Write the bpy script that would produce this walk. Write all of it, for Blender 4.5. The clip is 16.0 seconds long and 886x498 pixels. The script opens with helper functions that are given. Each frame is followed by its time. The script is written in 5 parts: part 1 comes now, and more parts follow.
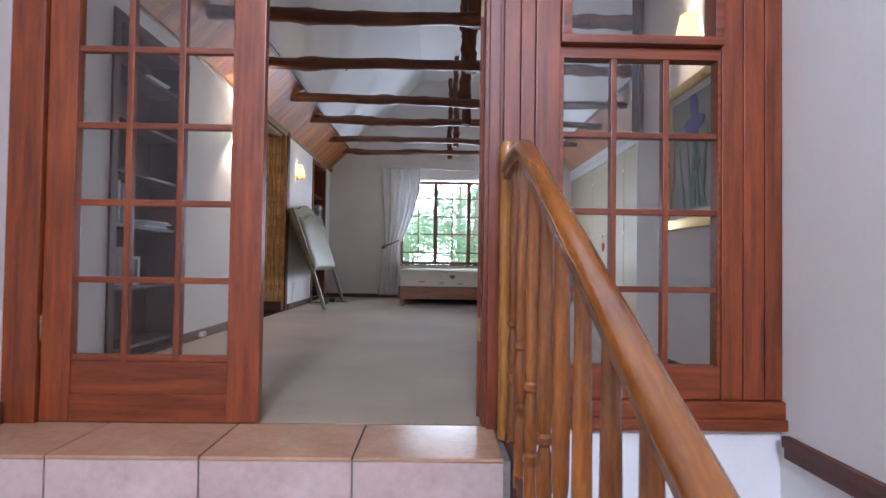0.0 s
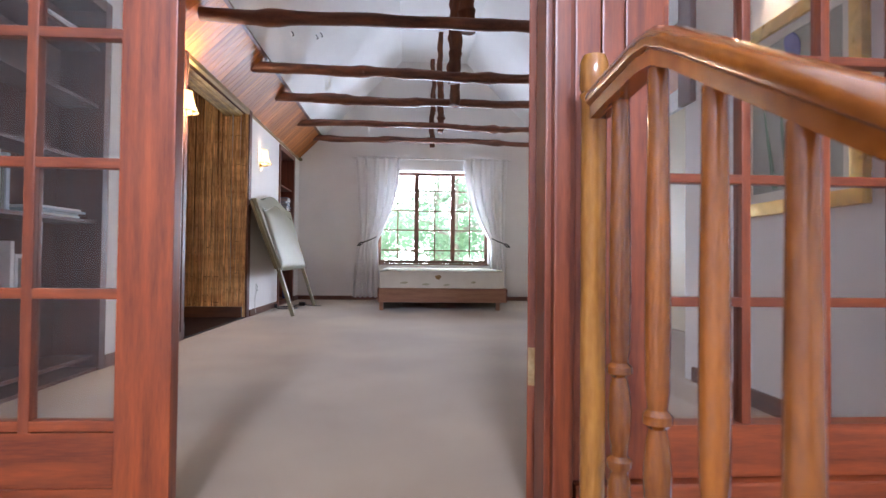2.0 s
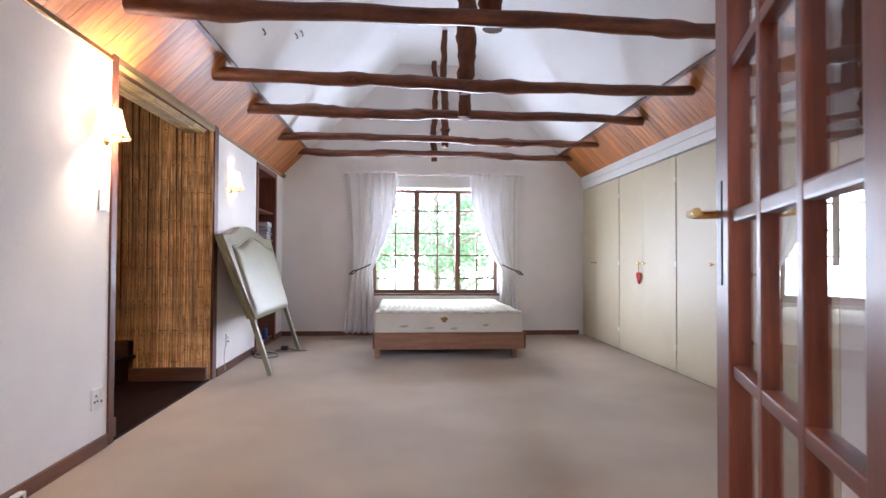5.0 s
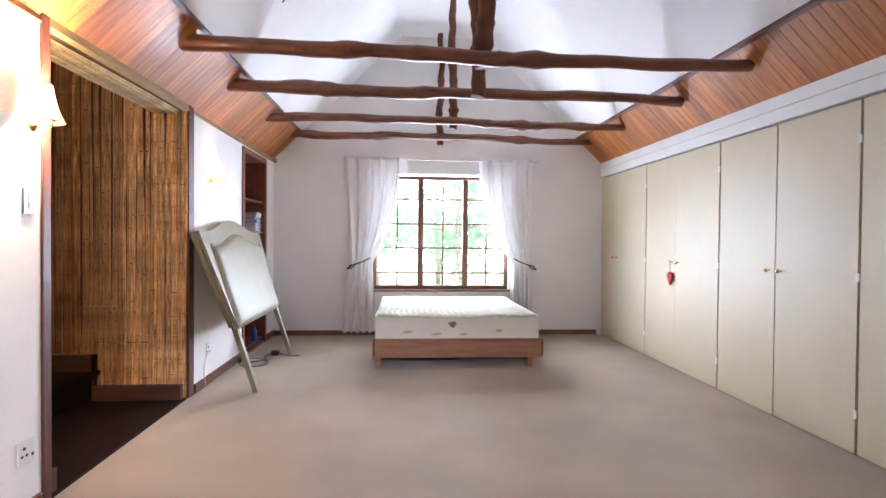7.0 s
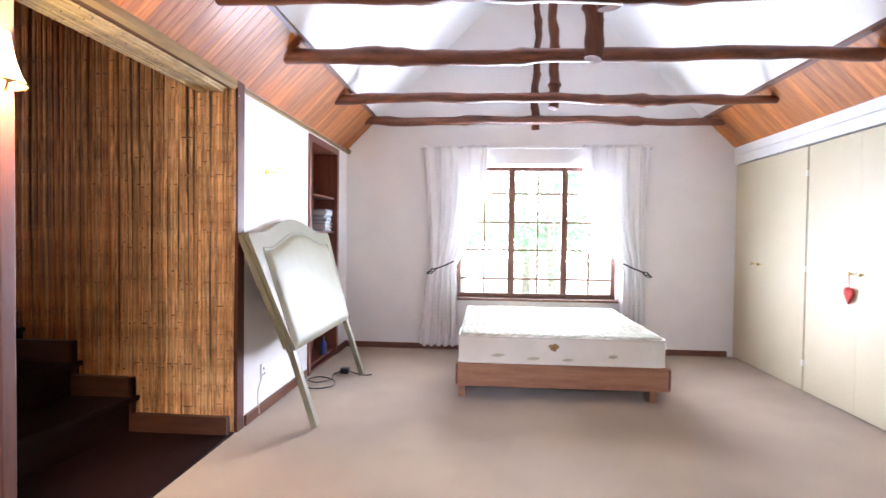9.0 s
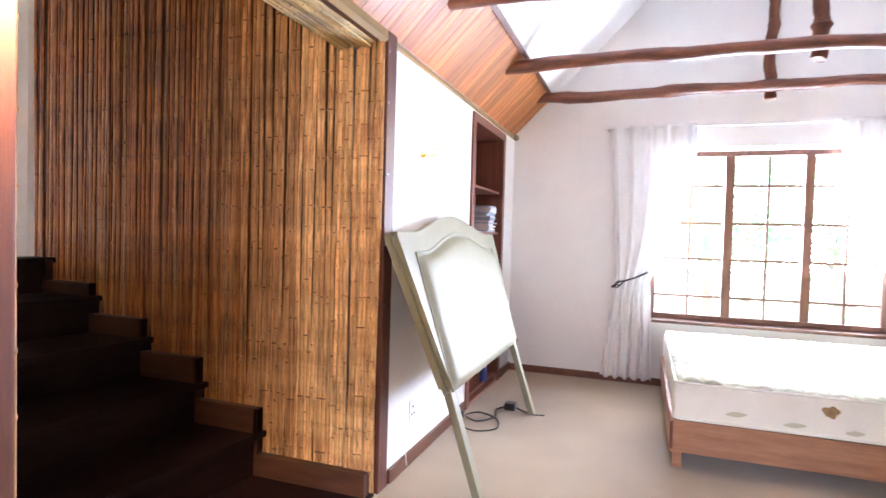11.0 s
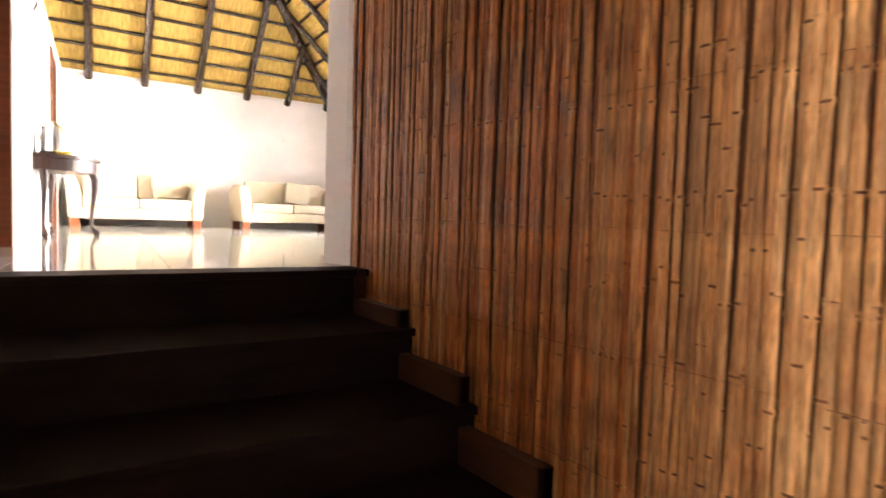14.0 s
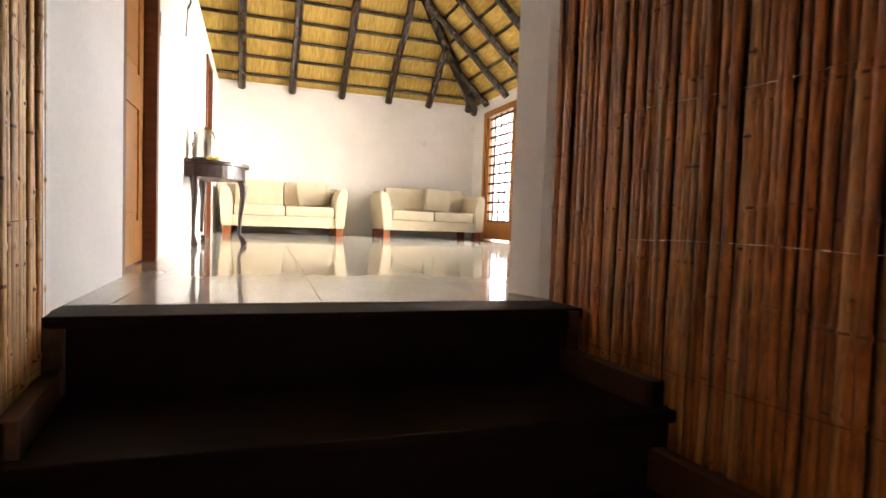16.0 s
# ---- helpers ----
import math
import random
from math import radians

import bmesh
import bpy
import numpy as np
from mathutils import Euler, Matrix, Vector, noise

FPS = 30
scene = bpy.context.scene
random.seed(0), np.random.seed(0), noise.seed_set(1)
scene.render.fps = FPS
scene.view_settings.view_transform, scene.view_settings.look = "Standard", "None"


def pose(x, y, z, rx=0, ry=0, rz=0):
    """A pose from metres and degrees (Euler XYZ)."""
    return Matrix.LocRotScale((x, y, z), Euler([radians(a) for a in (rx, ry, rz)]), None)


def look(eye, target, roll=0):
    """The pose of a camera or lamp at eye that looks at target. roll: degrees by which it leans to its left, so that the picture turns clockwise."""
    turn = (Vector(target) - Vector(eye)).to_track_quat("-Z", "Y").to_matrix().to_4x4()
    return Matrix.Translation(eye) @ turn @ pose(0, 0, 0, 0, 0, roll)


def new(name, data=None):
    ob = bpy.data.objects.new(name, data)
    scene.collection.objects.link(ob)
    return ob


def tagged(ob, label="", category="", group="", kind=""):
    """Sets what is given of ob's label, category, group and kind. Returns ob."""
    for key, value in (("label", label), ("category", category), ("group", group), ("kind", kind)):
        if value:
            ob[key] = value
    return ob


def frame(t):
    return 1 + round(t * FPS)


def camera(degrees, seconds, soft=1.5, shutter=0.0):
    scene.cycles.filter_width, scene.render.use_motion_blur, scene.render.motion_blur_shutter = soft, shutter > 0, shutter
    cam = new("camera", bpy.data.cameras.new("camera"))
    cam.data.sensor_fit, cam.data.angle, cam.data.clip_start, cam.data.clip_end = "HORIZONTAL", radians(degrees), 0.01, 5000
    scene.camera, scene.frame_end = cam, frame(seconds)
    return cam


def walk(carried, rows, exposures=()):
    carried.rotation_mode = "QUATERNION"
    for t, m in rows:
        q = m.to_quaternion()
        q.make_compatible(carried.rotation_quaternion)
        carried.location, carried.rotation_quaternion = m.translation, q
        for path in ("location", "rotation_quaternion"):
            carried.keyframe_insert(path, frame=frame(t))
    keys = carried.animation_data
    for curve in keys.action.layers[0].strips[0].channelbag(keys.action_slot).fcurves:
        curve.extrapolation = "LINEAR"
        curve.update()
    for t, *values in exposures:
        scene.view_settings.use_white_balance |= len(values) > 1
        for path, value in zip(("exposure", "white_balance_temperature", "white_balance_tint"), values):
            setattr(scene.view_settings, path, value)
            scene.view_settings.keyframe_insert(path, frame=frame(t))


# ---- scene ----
cam = camera(77.5, 16.0, shutter=0.35)
PATH = [
    (0, (0.239, -0.433, 0.653), (0.266, 1.566, 0.699), 0.8),
    (0.5, (0.183, -0.238, 0.653), (0.276, 1.759, 0.697), 0.6),
    (1, (0.138, -0.011, 0.635), (0.246, 1.985, 0.678), 0.7),
    (1.5, (0.12, 0.214, 0.646), (0.233, 2.21, 0.684), 0.5),
    (2, (0.098, 0.438, 0.65), (0.224, 2.433, 0.692), 0.6),
    (2.5, (0.107, 0.706, 0.681), (0.236, 2.701, 0.72), 0.6),
    (3, (0.084, 0.888, 0.764), (0.216, 2.884, 0.801), 0.5),
    (3.5, (0.079, 1.087, 0.821), (0.205, 3.082, 0.86), 0.4),
    (4, (0.048, 1.244, 0.916), (0.181, 3.239, 0.957), 0.4),
    (6.3, (0.018, 1.918, 1.219), (0.174, 3.912, 1.224), 0.4),
    (6.5, (-0.001, 1.985, 1.229), (0.158, 3.979, 1.221), 0.5),
    (7, (-0.005, 2.197, 1.264), (0.141, 4.191, 1.23), 0.5),
    (7.5, (-0.006, 2.433, 1.283), (0.108, 4.43, 1.245), 0.5),
    (8, (-0.027, 2.667, 1.278), (0.033, 4.666, 1.236), 0.5),
    (8.5, (-0.032, 2.915, 1.291), (-0.051, 4.915, 1.245), 0.6),
    (9, (-0.058, 3.169, 1.312), (-0.213, 5.163, 1.262), 0.7),
    (9.2, (-0.091, 3.278, 1.297), (-0.3, 5.266, 1.251), 0.8),
    (11.3, (-0.567, 4.341, 1.315), (-1.324, 6.192, 1.252), 1.6),
    (11.5, (-0.644, 4.449, 1.327), (-1.45, 6.278, 1.257), 1.6),
    (12, (-0.822, 4.695, 1.321), (-1.753, 6.464, 1.246), 1.7),
    (12.5, (-0.988, 4.894, 1.31), (-2.074, 6.572, 1.233), 1.8),
    (13, (-1.207, 5.051, 1.337), (-2.423, 6.636, 1.244), 1.7),
    (13.5, (-1.425, 5.182, 1.366), (-2.81, 6.62, 1.25), 1.2),
    (14, (-1.631, 5.282, 1.349), (-3.212, 6.502, 1.241), 1.9),
    (14.5, (-1.857, 5.33, 1.346), (-3.519, 6.437, 1.237), 1.9),
    (15, (-2.068, 5.354, 1.341), (-3.79, 6.365, 1.234), 1.9),
    (15.5, (-2.275, 5.376, 1.335), (-4.047, 6.298, 1.233), 2.1),
    (16, (-2.469, 5.411, 1.373), (-4.282, 6.25, 1.27), 2.1),
]
walk(cam, [(t, look(eye, target, roll)) for t, eye, target, roll in PATH],
     exposures=[(0, -0.50, 5860, 18), (0.6, -0.28, 5880, 18), (2, 0.12, 6050, 21), (4.2, 0.36, 6080, 22), (6.5, 0.66, 6080, 22), (9, 1.24, 5980, 23), (11.5, 1.7, 5960, 22),
                (12.7, 1.8, 6000, 22), (14, 1.5, 6450, 22), (15, 0.86, 6750, 18), (16, 0.64, 6750, 17)])

# ---- world, sun, large lights ----
world = bpy.data.worlds.new("sky")
scene.world = world
world.use_nodes = True
wn = world.node_tree.nodes
sky = wn.new("ShaderNodeTexSky")
sky.sky_type, sky.sun_disc = "NISHITA", False
sky.sun_elevation, sky.sun_rotation = radians(55), radians(150)
wn["Background"].inputs["Strength"].default_value = 0.15
world.node_tree.links.new(sky.outputs[0], wn["Background"].inputs["Color"])
sun = new("sun", bpy.data.lights.new("sun", "SUN"))
sun.data.energy, sun.data.angle, sun.data.color = 5.0, radians(0.5), (1.0, 0.95, 0.88)
sun.matrix_world = look((0, 0, 0), (-math.cos(radians(55)) * math.sin(radians(150)), -math.cos(radians(55)) * math.cos(radians(150)), -math.sin(radians(55))))


def area_lamp(name, eye, target, w, h, watts, color):
    ob = new(name, bpy.data.lights.new(name, "AREA"))
    ob.data.shape, ob.data.size, ob.data.size_y, ob.data.energy, ob.data.color = "RECTANGLE", w, h, watts, color
    ob.matrix_world = look(eye, target)
    return ob


area_lamp("window_daylight", (0.51, 9.72, 1.35), (0.51, 6.0, 2.75), 1.7, 1.45, 138, (0.77, 0.89, 1.0))
area_lamp("entry_daylight", (0.05, -5.46, 4.3), (0.05, 2.4, 0.4), 1.25, 1.15, 540, (0.78, 0.87, 1.0))
# Added fill lamp in an unseen opening; narrow spread favours the hall's end.
area_lamp("hall_fill_light", (-7.3, 11.1, 2.6), (-9.9, 6.6, 2.1), 1.9, 1.8, 205, (1.0, 0.91, 0.74)).data.spread = radians(100)

# ---- materials ----


def material(name, c1, c2, scale=8.0, rough=0.6, metal=0.0, bump=0.15, stretch=(1, 1, 1), fine=120.0, spread=(0.35, 0.7), vary=0.0, island=False, bump_scale=None, sheen=0.0, coat=0.0):
    m = bpy.data.materials.new(name)
    m.use_nodes = True
    n, l = m.node_tree.nodes, m.node_tree.links
    b = n["Principled BSDF"]
    tc, mp = n.new("ShaderNodeTexCoord"), n.new("ShaderNodeMapping")
    mp.inputs["Scale"].default_value = stretch
    l.new(tc.outputs["Object"], mp.inputs["Vector"])
    big, small = n.new("ShaderNodeTexNoise"), n.new("ShaderNodeTexNoise")
    for node, s, d in ((big, scale, 5), (small, fine, 3)):
        node.inputs["Scale"].default_value, node.inputs["Detail"].default_value = s, d
        l.new(mp.outputs[0], node.inputs["Vector"])
    mix = n.new("ShaderNodeMix")
    mix.data_type = "FLOAT"
    mix.inputs[0].default_value = 0.3
    l.new(big.outputs["Fac"], mix.inputs[2])
    l.new(small.outputs["Fac"], mix.inputs[3])
    ramp = n.new("ShaderNodeValToRGB")
    ramp.color_ramp.elements[0].position, ramp.color_ramp.elements[1].position = spread
    ramp.color_ramp.elements[0].color, ramp.color_ramp.elements[1].color = (*c1, 1), (*c2, 1)
    l.new(mix.outputs[0], ramp.inputs["Fac"])
    out = ramp.outputs["Color"]
    if vary:
        hsv = n.new("ShaderNodeHueSaturation")
        if island:
            rnd = n.new("ShaderNodeNewGeometry").outputs["Random Per Island"]
        else:
            rnd = n.new("ShaderNodeObjectInfo").outputs["Random"]
        rng = n.new("ShaderNodeMapRange")
        rng.inputs["To Min"].default_value, rng.inputs["To Max"].default_value = 1 - vary, 1 + vary
        l.new(rnd, rng.inputs["Value"])
        l.new(rng.outputs[0], hsv.inputs["Value"])
        l.new(out, hsv.inputs["Color"])
        out = hsv.outputs["Color"]
    l.new(out, b.inputs["Base Color"])
    b.inputs["Roughness"].default_value, b.inputs["Metallic"].default_value = rough, metal
    b.inputs["Sheen Weight"].default_value, b.inputs["Coat Weight"].default_value = sheen, coat
    b.inputs["Coat Roughness"].default_value = 0.12
    rr = n.new("ShaderNodeMapRange")
    rr.inputs["To Min"].default_value, rr.inputs["To Max"].default_value = max(0.03, rough - 0.1), min(1, rough + 0.1)
    l.new(mix.outputs[0], rr.inputs["Value"])
    l.new(rr.outputs[0], b.inputs["Roughness"])
    if bump:
        bp = n.new("ShaderNodeBump")
        bp.inputs["Strength"].default_value, bp.inputs["Distance"].default_value = bump, 0.004
        l.new(mix.outputs[0], bp.inputs["Height"])
        l.new(bp.outputs[0], b.inputs["Normal"])
    return m


def glass_material(name, tint=(1, 1, 1), rough=0.0):
    m = bpy.data.materials.new(name)
    m.use_nodes = True
    n, l = m.node_tree.nodes, m.node_tree.links
    n.remove(n["Principled BSDF"])
    tr, gl, mx = n.new("ShaderNodeBsdfTransparent"), n.new("ShaderNodeBsdfGlossy"), n.new("ShaderNodeMixShader")
    tr.inputs["Color"].default_value = (*tint, 1)
    gl.inputs["Roughness"].default_value = rough
    lw, pw, ad = n.new("ShaderNodeLayerWeight"), n.new("ShaderNodeMath"), n.new("ShaderNodeMath")
    lw.inputs["Blend"].default_value = 0.5
    pw.operation, ad.operation = "POWER", "MULTIPLY_ADD"
    pw.inputs[1].default_value, ad.inputs[1].default_value, ad.inputs[2].default_value = 4.0, 0.7, 0.035
    l.new(lw.outputs["Facing"], pw.inputs[0])
    l.new(pw.outputs[0], ad.inputs[0])
    l.new(ad.outputs[0], mx.inputs[0])
    l.new(tr.outputs[0], mx.inputs[1])
    l.new(gl.outputs[0], mx.inputs[2])
    l.new(mx.outputs[0], n["Material Output"].inputs["Surface"])
    return m


def see_through(m, color, amount):
    """Lets part of the light pass through thin cloth or leaves."""
    n, l = m.node_tree.nodes, m.node_tree.links
    tl, mx = n.new("ShaderNodeBsdfTranslucent"), n.new("ShaderNodeMixShader")
    tl.inputs["Color"].default_value = (*color, 1)
    mx.inputs[0].default_value = amount
    l.new(n["Principled BSDF"].outputs[0], mx.inputs[1])
    l.new(tl.outputs[0], mx.inputs[2])
    l.new(mx.outputs[0], n["Material Output"].inputs["Surface"])
    return m


def lamp_shade_material():
    m = material("lamp_shade_cloth", (0.8, 0.72, 0.55), (0.85, 0.78, 0.62), 30, 0.9)
    b = m.node_tree.nodes["Principled BSDF"]
    b.inputs["Emission Color"].default_value = (1.0, 0.78, 0.42, 1)
    b.inputs["Emission Strength"].default_value = 2.2
    return see_through(m, (0.95, 0.82, 0.58), 0.55)


PLASTER = material("white_plaster", (0.80, 0.785, 0.78), (0.87, 0.855, 0.85), 2.5, 0.75, bump=0.35, fine=60)
CEILING = material("white_ceiling_paint", (0.81, 0.81, 0.82), (0.88, 0.88, 0.89), 1.5, 0.8, bump=0.25, fine=40)
WHITE_PAINT = material("white_gloss_paint", (0.74, 0.74, 0.72), (0.8, 0.8, 0.78), 4, 0.4, bump=0.1)
ENTRY_PLASTER = material("grey_white_plaster", (0.77, 0.755, 0.73), (0.84, 0.825, 0.80), 2.0, 0.7, bump=0.35, fine=50)
CARPET = material("beige_carpet", (0.232, 0.150, 0.077), (0.335, 0.229, 0.125), 1.1, 0.95, bump=0.9, fine=320, sheen=0.3, spread=(0.38, 0.62))
DOOR_WOOD = material("varnished_red_meranti", (0.102, 0.0165, 0.0045), (0.268, 0.057, 0.0105), 3.0, 0.42, bump=0.12, stretch=(14, 14, 1), fine=25, coat=0.06, vary=0.16)
DOOR_WOOD_FLAT = material("varnished_red_meranti_across", (0.102, 0.0165, 0.0045), (0.268, 0.057, 0.0105), 3.0, 0.42, bump=0.12, stretch=(1, 14, 14), fine=25, coat=0.06, vary=0.16)
DARK_WOOD = material("dark_stained_wood", (0.070, 0.018, 0.009), (0.13, 0.037, 0.017), 3.0, 0.55, bump=0.15, stretch=(12, 12, 1), fine=25, coat=0.05)
NICHE_WOOD = material("red_brown_shelf_wood", (0.13, 0.038, 0.022), (0.24, 0.078, 0.044), 3.0, 0.4, bump=0.15, stretch=(12, 12, 1), fine=25, coat=0.2)
SKIRT_WOOD = material("brown_skirting_wood", (0.10, 0.035, 0.018), (0.19, 0.07, 0.036), 3.0, 0.45, bump=0.15, stretch=(4, 1, 10), fine=25)
RAIL_WOOD = material("honey_varnished_wood", (0.15, 0.040, 0.005), (0.36, 0.118, 0.014), 2.2, 0.2, bump=0.1, stretch=(9, 1.4, 1.4), fine=18, coat=0.6, vary=0.15)
NEWEL_WOOD = material("golden_varnished_wood", (0.21, 0.078, 0.012), (0.46, 0.215, 0.038), 2.5, 0.22, bump=0.1, stretch=(6, 6, 1.2), fine=18, coat=0.5)
OLIVE_WOOD = material("khaki_varnished_trim", (0.24, 0.15, 0.05), (0.38, 0.255, 0.095), 3.0, 0.4, bump=0.1, stretch=(8, 1, 8), coat=0.2)
STRAW = material("pale_reed", (0.26, 0.17, 0.055), (0.66, 0.50, 0.22), 3.0, 0.5, bump=0.2, stretch=(10, 10, 2), vary=0.4)
PANEL_WOOD = material("orange_pine_boarding", (0.31, 0.082, 0.013), (0.58, 0.215, 0.038), 2.6, 0.48, bump=0.12, stretch=(1, 12, 1), fine=14, coat=0.1, vary=0.26, island=True)
LOG_WOOD = material("stained_pole_wood", (0.078, 0.022, 0.011), (0.26, 0.085, 0.040), 3.0, 0.45, bump=0.5, stretch=(1.2, 6, 6), fine=22, coat=0.2)
POST_WOOD = material("stained_post_wood", (0.075, 0.022, 0.009), (0.20, 0.065, 0.026), 3.0, 0.75, bump=0.5, stretch=(6, 6, 1.2), fine=22)
BED_WOOD = material("bed_base_wood", (0.22, 0.095, 0.045), (0.36, 0.175, 0.09), 3.0, 0.5, bump=0.12, stretch=(1, 8, 10), fine=20)
WINDOW_WOOD = material("window_frame_wood", (0.10, 0.04, 0.022), (0.19, 0.08, 0.045), 4.0, 0.45, bump=0.12, stretch=(8, 8, 1))
# Cane tones from pale to dark; the dark end paints the lamp's fall-off.
CANES_BY_TONE = []
for tone in range(5):
    f = tone / 4
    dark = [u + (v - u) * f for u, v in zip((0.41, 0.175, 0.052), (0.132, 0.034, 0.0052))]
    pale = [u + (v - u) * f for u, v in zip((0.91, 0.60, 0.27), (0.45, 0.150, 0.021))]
    CANES_BY_TONE.append(material("bamboo_cane", dark, pale, 3.0, 0.5, bump=0.25, stretch=(10, 10, 2.2), fine=16, spread=(0.30, 0.64), vary=0.2, coat=0.06))


def mottle(m, scale, low, high, lo, hi):
    """Stains of a size of their own, running across the canes: scale along x, y and z, darkest and lightest value."""
    n, l = m.node_tree.nodes, m.node_tree.links
    pos, mp, tex, rng, hsv = n.new("ShaderNodeNewGeometry"), n.new("ShaderNodeMapping"), n.new("ShaderNodeTexNoise"), n.new("ShaderNodeMapRange"), n.new("ShaderNodeHueSaturation")
    mp.inputs["Scale"].default_value = scale
    tex.inputs["Scale"].default_value, tex.inputs["Detail"].default_value = 1.0, 5
    rng.inputs["From Min"].default_value, rng.inputs["From Max"].default_value = low, high
    rng.inputs["To Min"].default_value, rng.inputs["To Max"].default_value = lo, hi
    base = n["Principled BSDF"].inputs["Base Color"]
    old = base.links[0].from_socket
    l.new(pos.outputs["Position"], mp.inputs["Vector"])
    l.new(mp.outputs[0], tex.inputs["Vector"])
    l.new(tex.outputs["Fac"], rng.inputs["Value"])
    l.new(rng.outputs[0], hsv.inputs["Value"])
    l.new(old, hsv.inputs["Color"])
    l.new(hsv.outputs[0], base)


for cane_material in CANES_BY_TONE:
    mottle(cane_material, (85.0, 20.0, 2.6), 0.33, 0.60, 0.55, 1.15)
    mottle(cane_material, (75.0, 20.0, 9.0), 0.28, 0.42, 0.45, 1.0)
CANE_NODE = material("bamboo_node", (0.09, 0.035, 0.01), (0.24, 0.10, 0.03), 9.0, 0.5, vary=0.5)
CANE_DARK = material("bamboo_backing", (0.08, 0.032, 0.011), (0.16, 0.07, 0.025), 5.0, 0.8)
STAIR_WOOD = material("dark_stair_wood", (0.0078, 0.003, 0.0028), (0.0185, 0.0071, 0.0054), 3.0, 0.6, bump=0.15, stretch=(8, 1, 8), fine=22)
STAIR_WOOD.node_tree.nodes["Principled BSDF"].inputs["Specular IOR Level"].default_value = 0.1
STRINGER_WOOD = material("brown_stringer_wood", (0.042, 0.014, 0.006), (0.10, 0.037, 0.015), 3.0, 0.5, bump=0.15, stretch=(1, 6, 8), fine=22)
CUPBOARD = material("cream_cupboard_paint", (0.53, 0.46, 0.305), (0.585, 0.515, 0.355), 2.0, 0.5, bump=0.08, fine=60)
GAP_DARK = material("cupboard_gap", (0.10, 0.075, 0.035), (0.15, 0.11, 0.05), 6.0, 0.8)
CREAM_VINYL = material("cream_upholstery", (0.21, 0.192, 0.12), (0.255, 0.236, 0.152), 6.0, 0.55, bump=0.2, fine=180)
MATTRESS = material("quilted_mattress_cloth", (0.72, 0.70, 0.63), (0.80, 0.78, 0.72), 5.0, 0.85, bump=0.5, fine=60)
MATTRESS_TOP = material("yellowed_mattress_cloth", (0.42, 0.41, 0.29), (0.54, 0.53, 0.41), 4.0, 0.85, bump=0.6, fine=45)
STAIN = material("brown_mattress_stain", (0.20, 0.11, 0.04), (0.42, 0.30, 0.14), 30, 0.9)
CURTAIN = see_through(material("white_curtain_cloth", (0.88, 0.875, 0.88), (0.94, 0.935, 0.94), 6.0, 0.85, bump=0.25, fine=300, stretch=(1, 1, 0.4)), (0.92, 0.93, 0.94), 0.15)
BRASS = material("polished_brass", (0.62, 0.42, 0.14), (0.78, 0.56, 0.22), 12, 0.22, metal=1.0, bump=0.05)
HINGE = material("worn_brass_hinge", (0.22, 0.15, 0.07), (0.42, 0.32, 0.17), 30, 0.45, metal=0.8, bump=0.3)
STEEL = material("brushed_steel", (0.55, 0.54, 0.52), (0.68, 0.67, 0.65), 14, 0.25, metal=1.0, bump=0.05)
IRON = material("black_wrought_iron", (0.02, 0.02, 0.022), (0.05, 0.05, 0.055), 20, 0.45, metal=0.7)
GOLD = material("gilded_frame", (0.55, 0.34, 0.07), (0.82, 0.58, 0.17), 25, 0.3, metal=0.85, bump=0.3)
PLASTIC_WHITE = material("white_plastic", (0.74, 0.74, 0.72), (0.79, 0.79, 0.77), 10, 0.35, bump=0.02)
BLACK_PLASTIC = material("black_plastic", (0.015, 0.015, 0.017), (0.03, 0.03, 0.032), 10, 0.4, bump=0.05)
RED_FELT = material("red_felt", (0.42, 0.03, 0.025), (0.55, 0.06, 0.05), 40, 0.9)
PAPER = material("paper_stack", (0.66, 0.66, 0.66), (0.8, 0.8, 0.8), 20, 0.85)
PAPER_BLUE = material("blue_grey_paper", (0.30, 0.38, 0.46), (0.5, 0.56, 0.62), 20, 0.8)
BOOK_DARK = material("dark_book_cover", (0.04, 0.06, 0.05), (0.12, 0.12, 0.10), 12, 0.6)
TILE_TERRA = material("terracotta_floor_tile", (0.40, 0.215, 0.13), (0.53, 0.31, 0.20), 5.0, 0.22, bump=0.08, fine=40, vary=0.06)
TILE_RISER = material("mauve_riser_tile", (0.42, 0.31, 0.28), (0.56, 0.45, 0.42), 5.0, 0.35, bump=0.08, fine=40, vary=0.05)
GROUT = material("grey_grout", (0.20, 0.17, 0.15), (0.28, 0.25, 0.22), 40, 0.9)
TILE_HALL = material("polished_grey_floor_tile", (0.40, 0.40, 0.37), (0.50, 0.50, 0.47), 2.0, 0.03, bump=0.004, fine=30, vary=0.03)
THATCH = material("golden_thatch", (0.36, 0.22, 0.04), (0.70, 0.49, 0.13), 4.0, 0.75, bump=1.0, stretch=(1.5, 10, 1.5), fine=26, spread=(0.3, 0.65))
POLE_BLACK = material("dark_varnished_pole", (0.018, 0.011, 0.008), (0.05, 0.028, 0.018), 6.0, 0.2, bump=0.3, stretch=(2, 5, 2), coat=0.5)
SOFA = material("cream_sofa_cloth", (0.56, 0.495, 0.36), (0.64, 0.575, 0.44), 5.0, 0.85, bump=0.3, fine=220)
SOFA_FOOT = material("sofa_foot_wood", (0.24, 0.07, 0.025), (0.36, 0.12, 0.045), 6, 0.4)
TABLE_WOOD = material("black_mahogany", (0.018, 0.007, 0.005), (0.05, 0.018, 0.012), 4, 0.35, coat=0.15, bump=0.05)
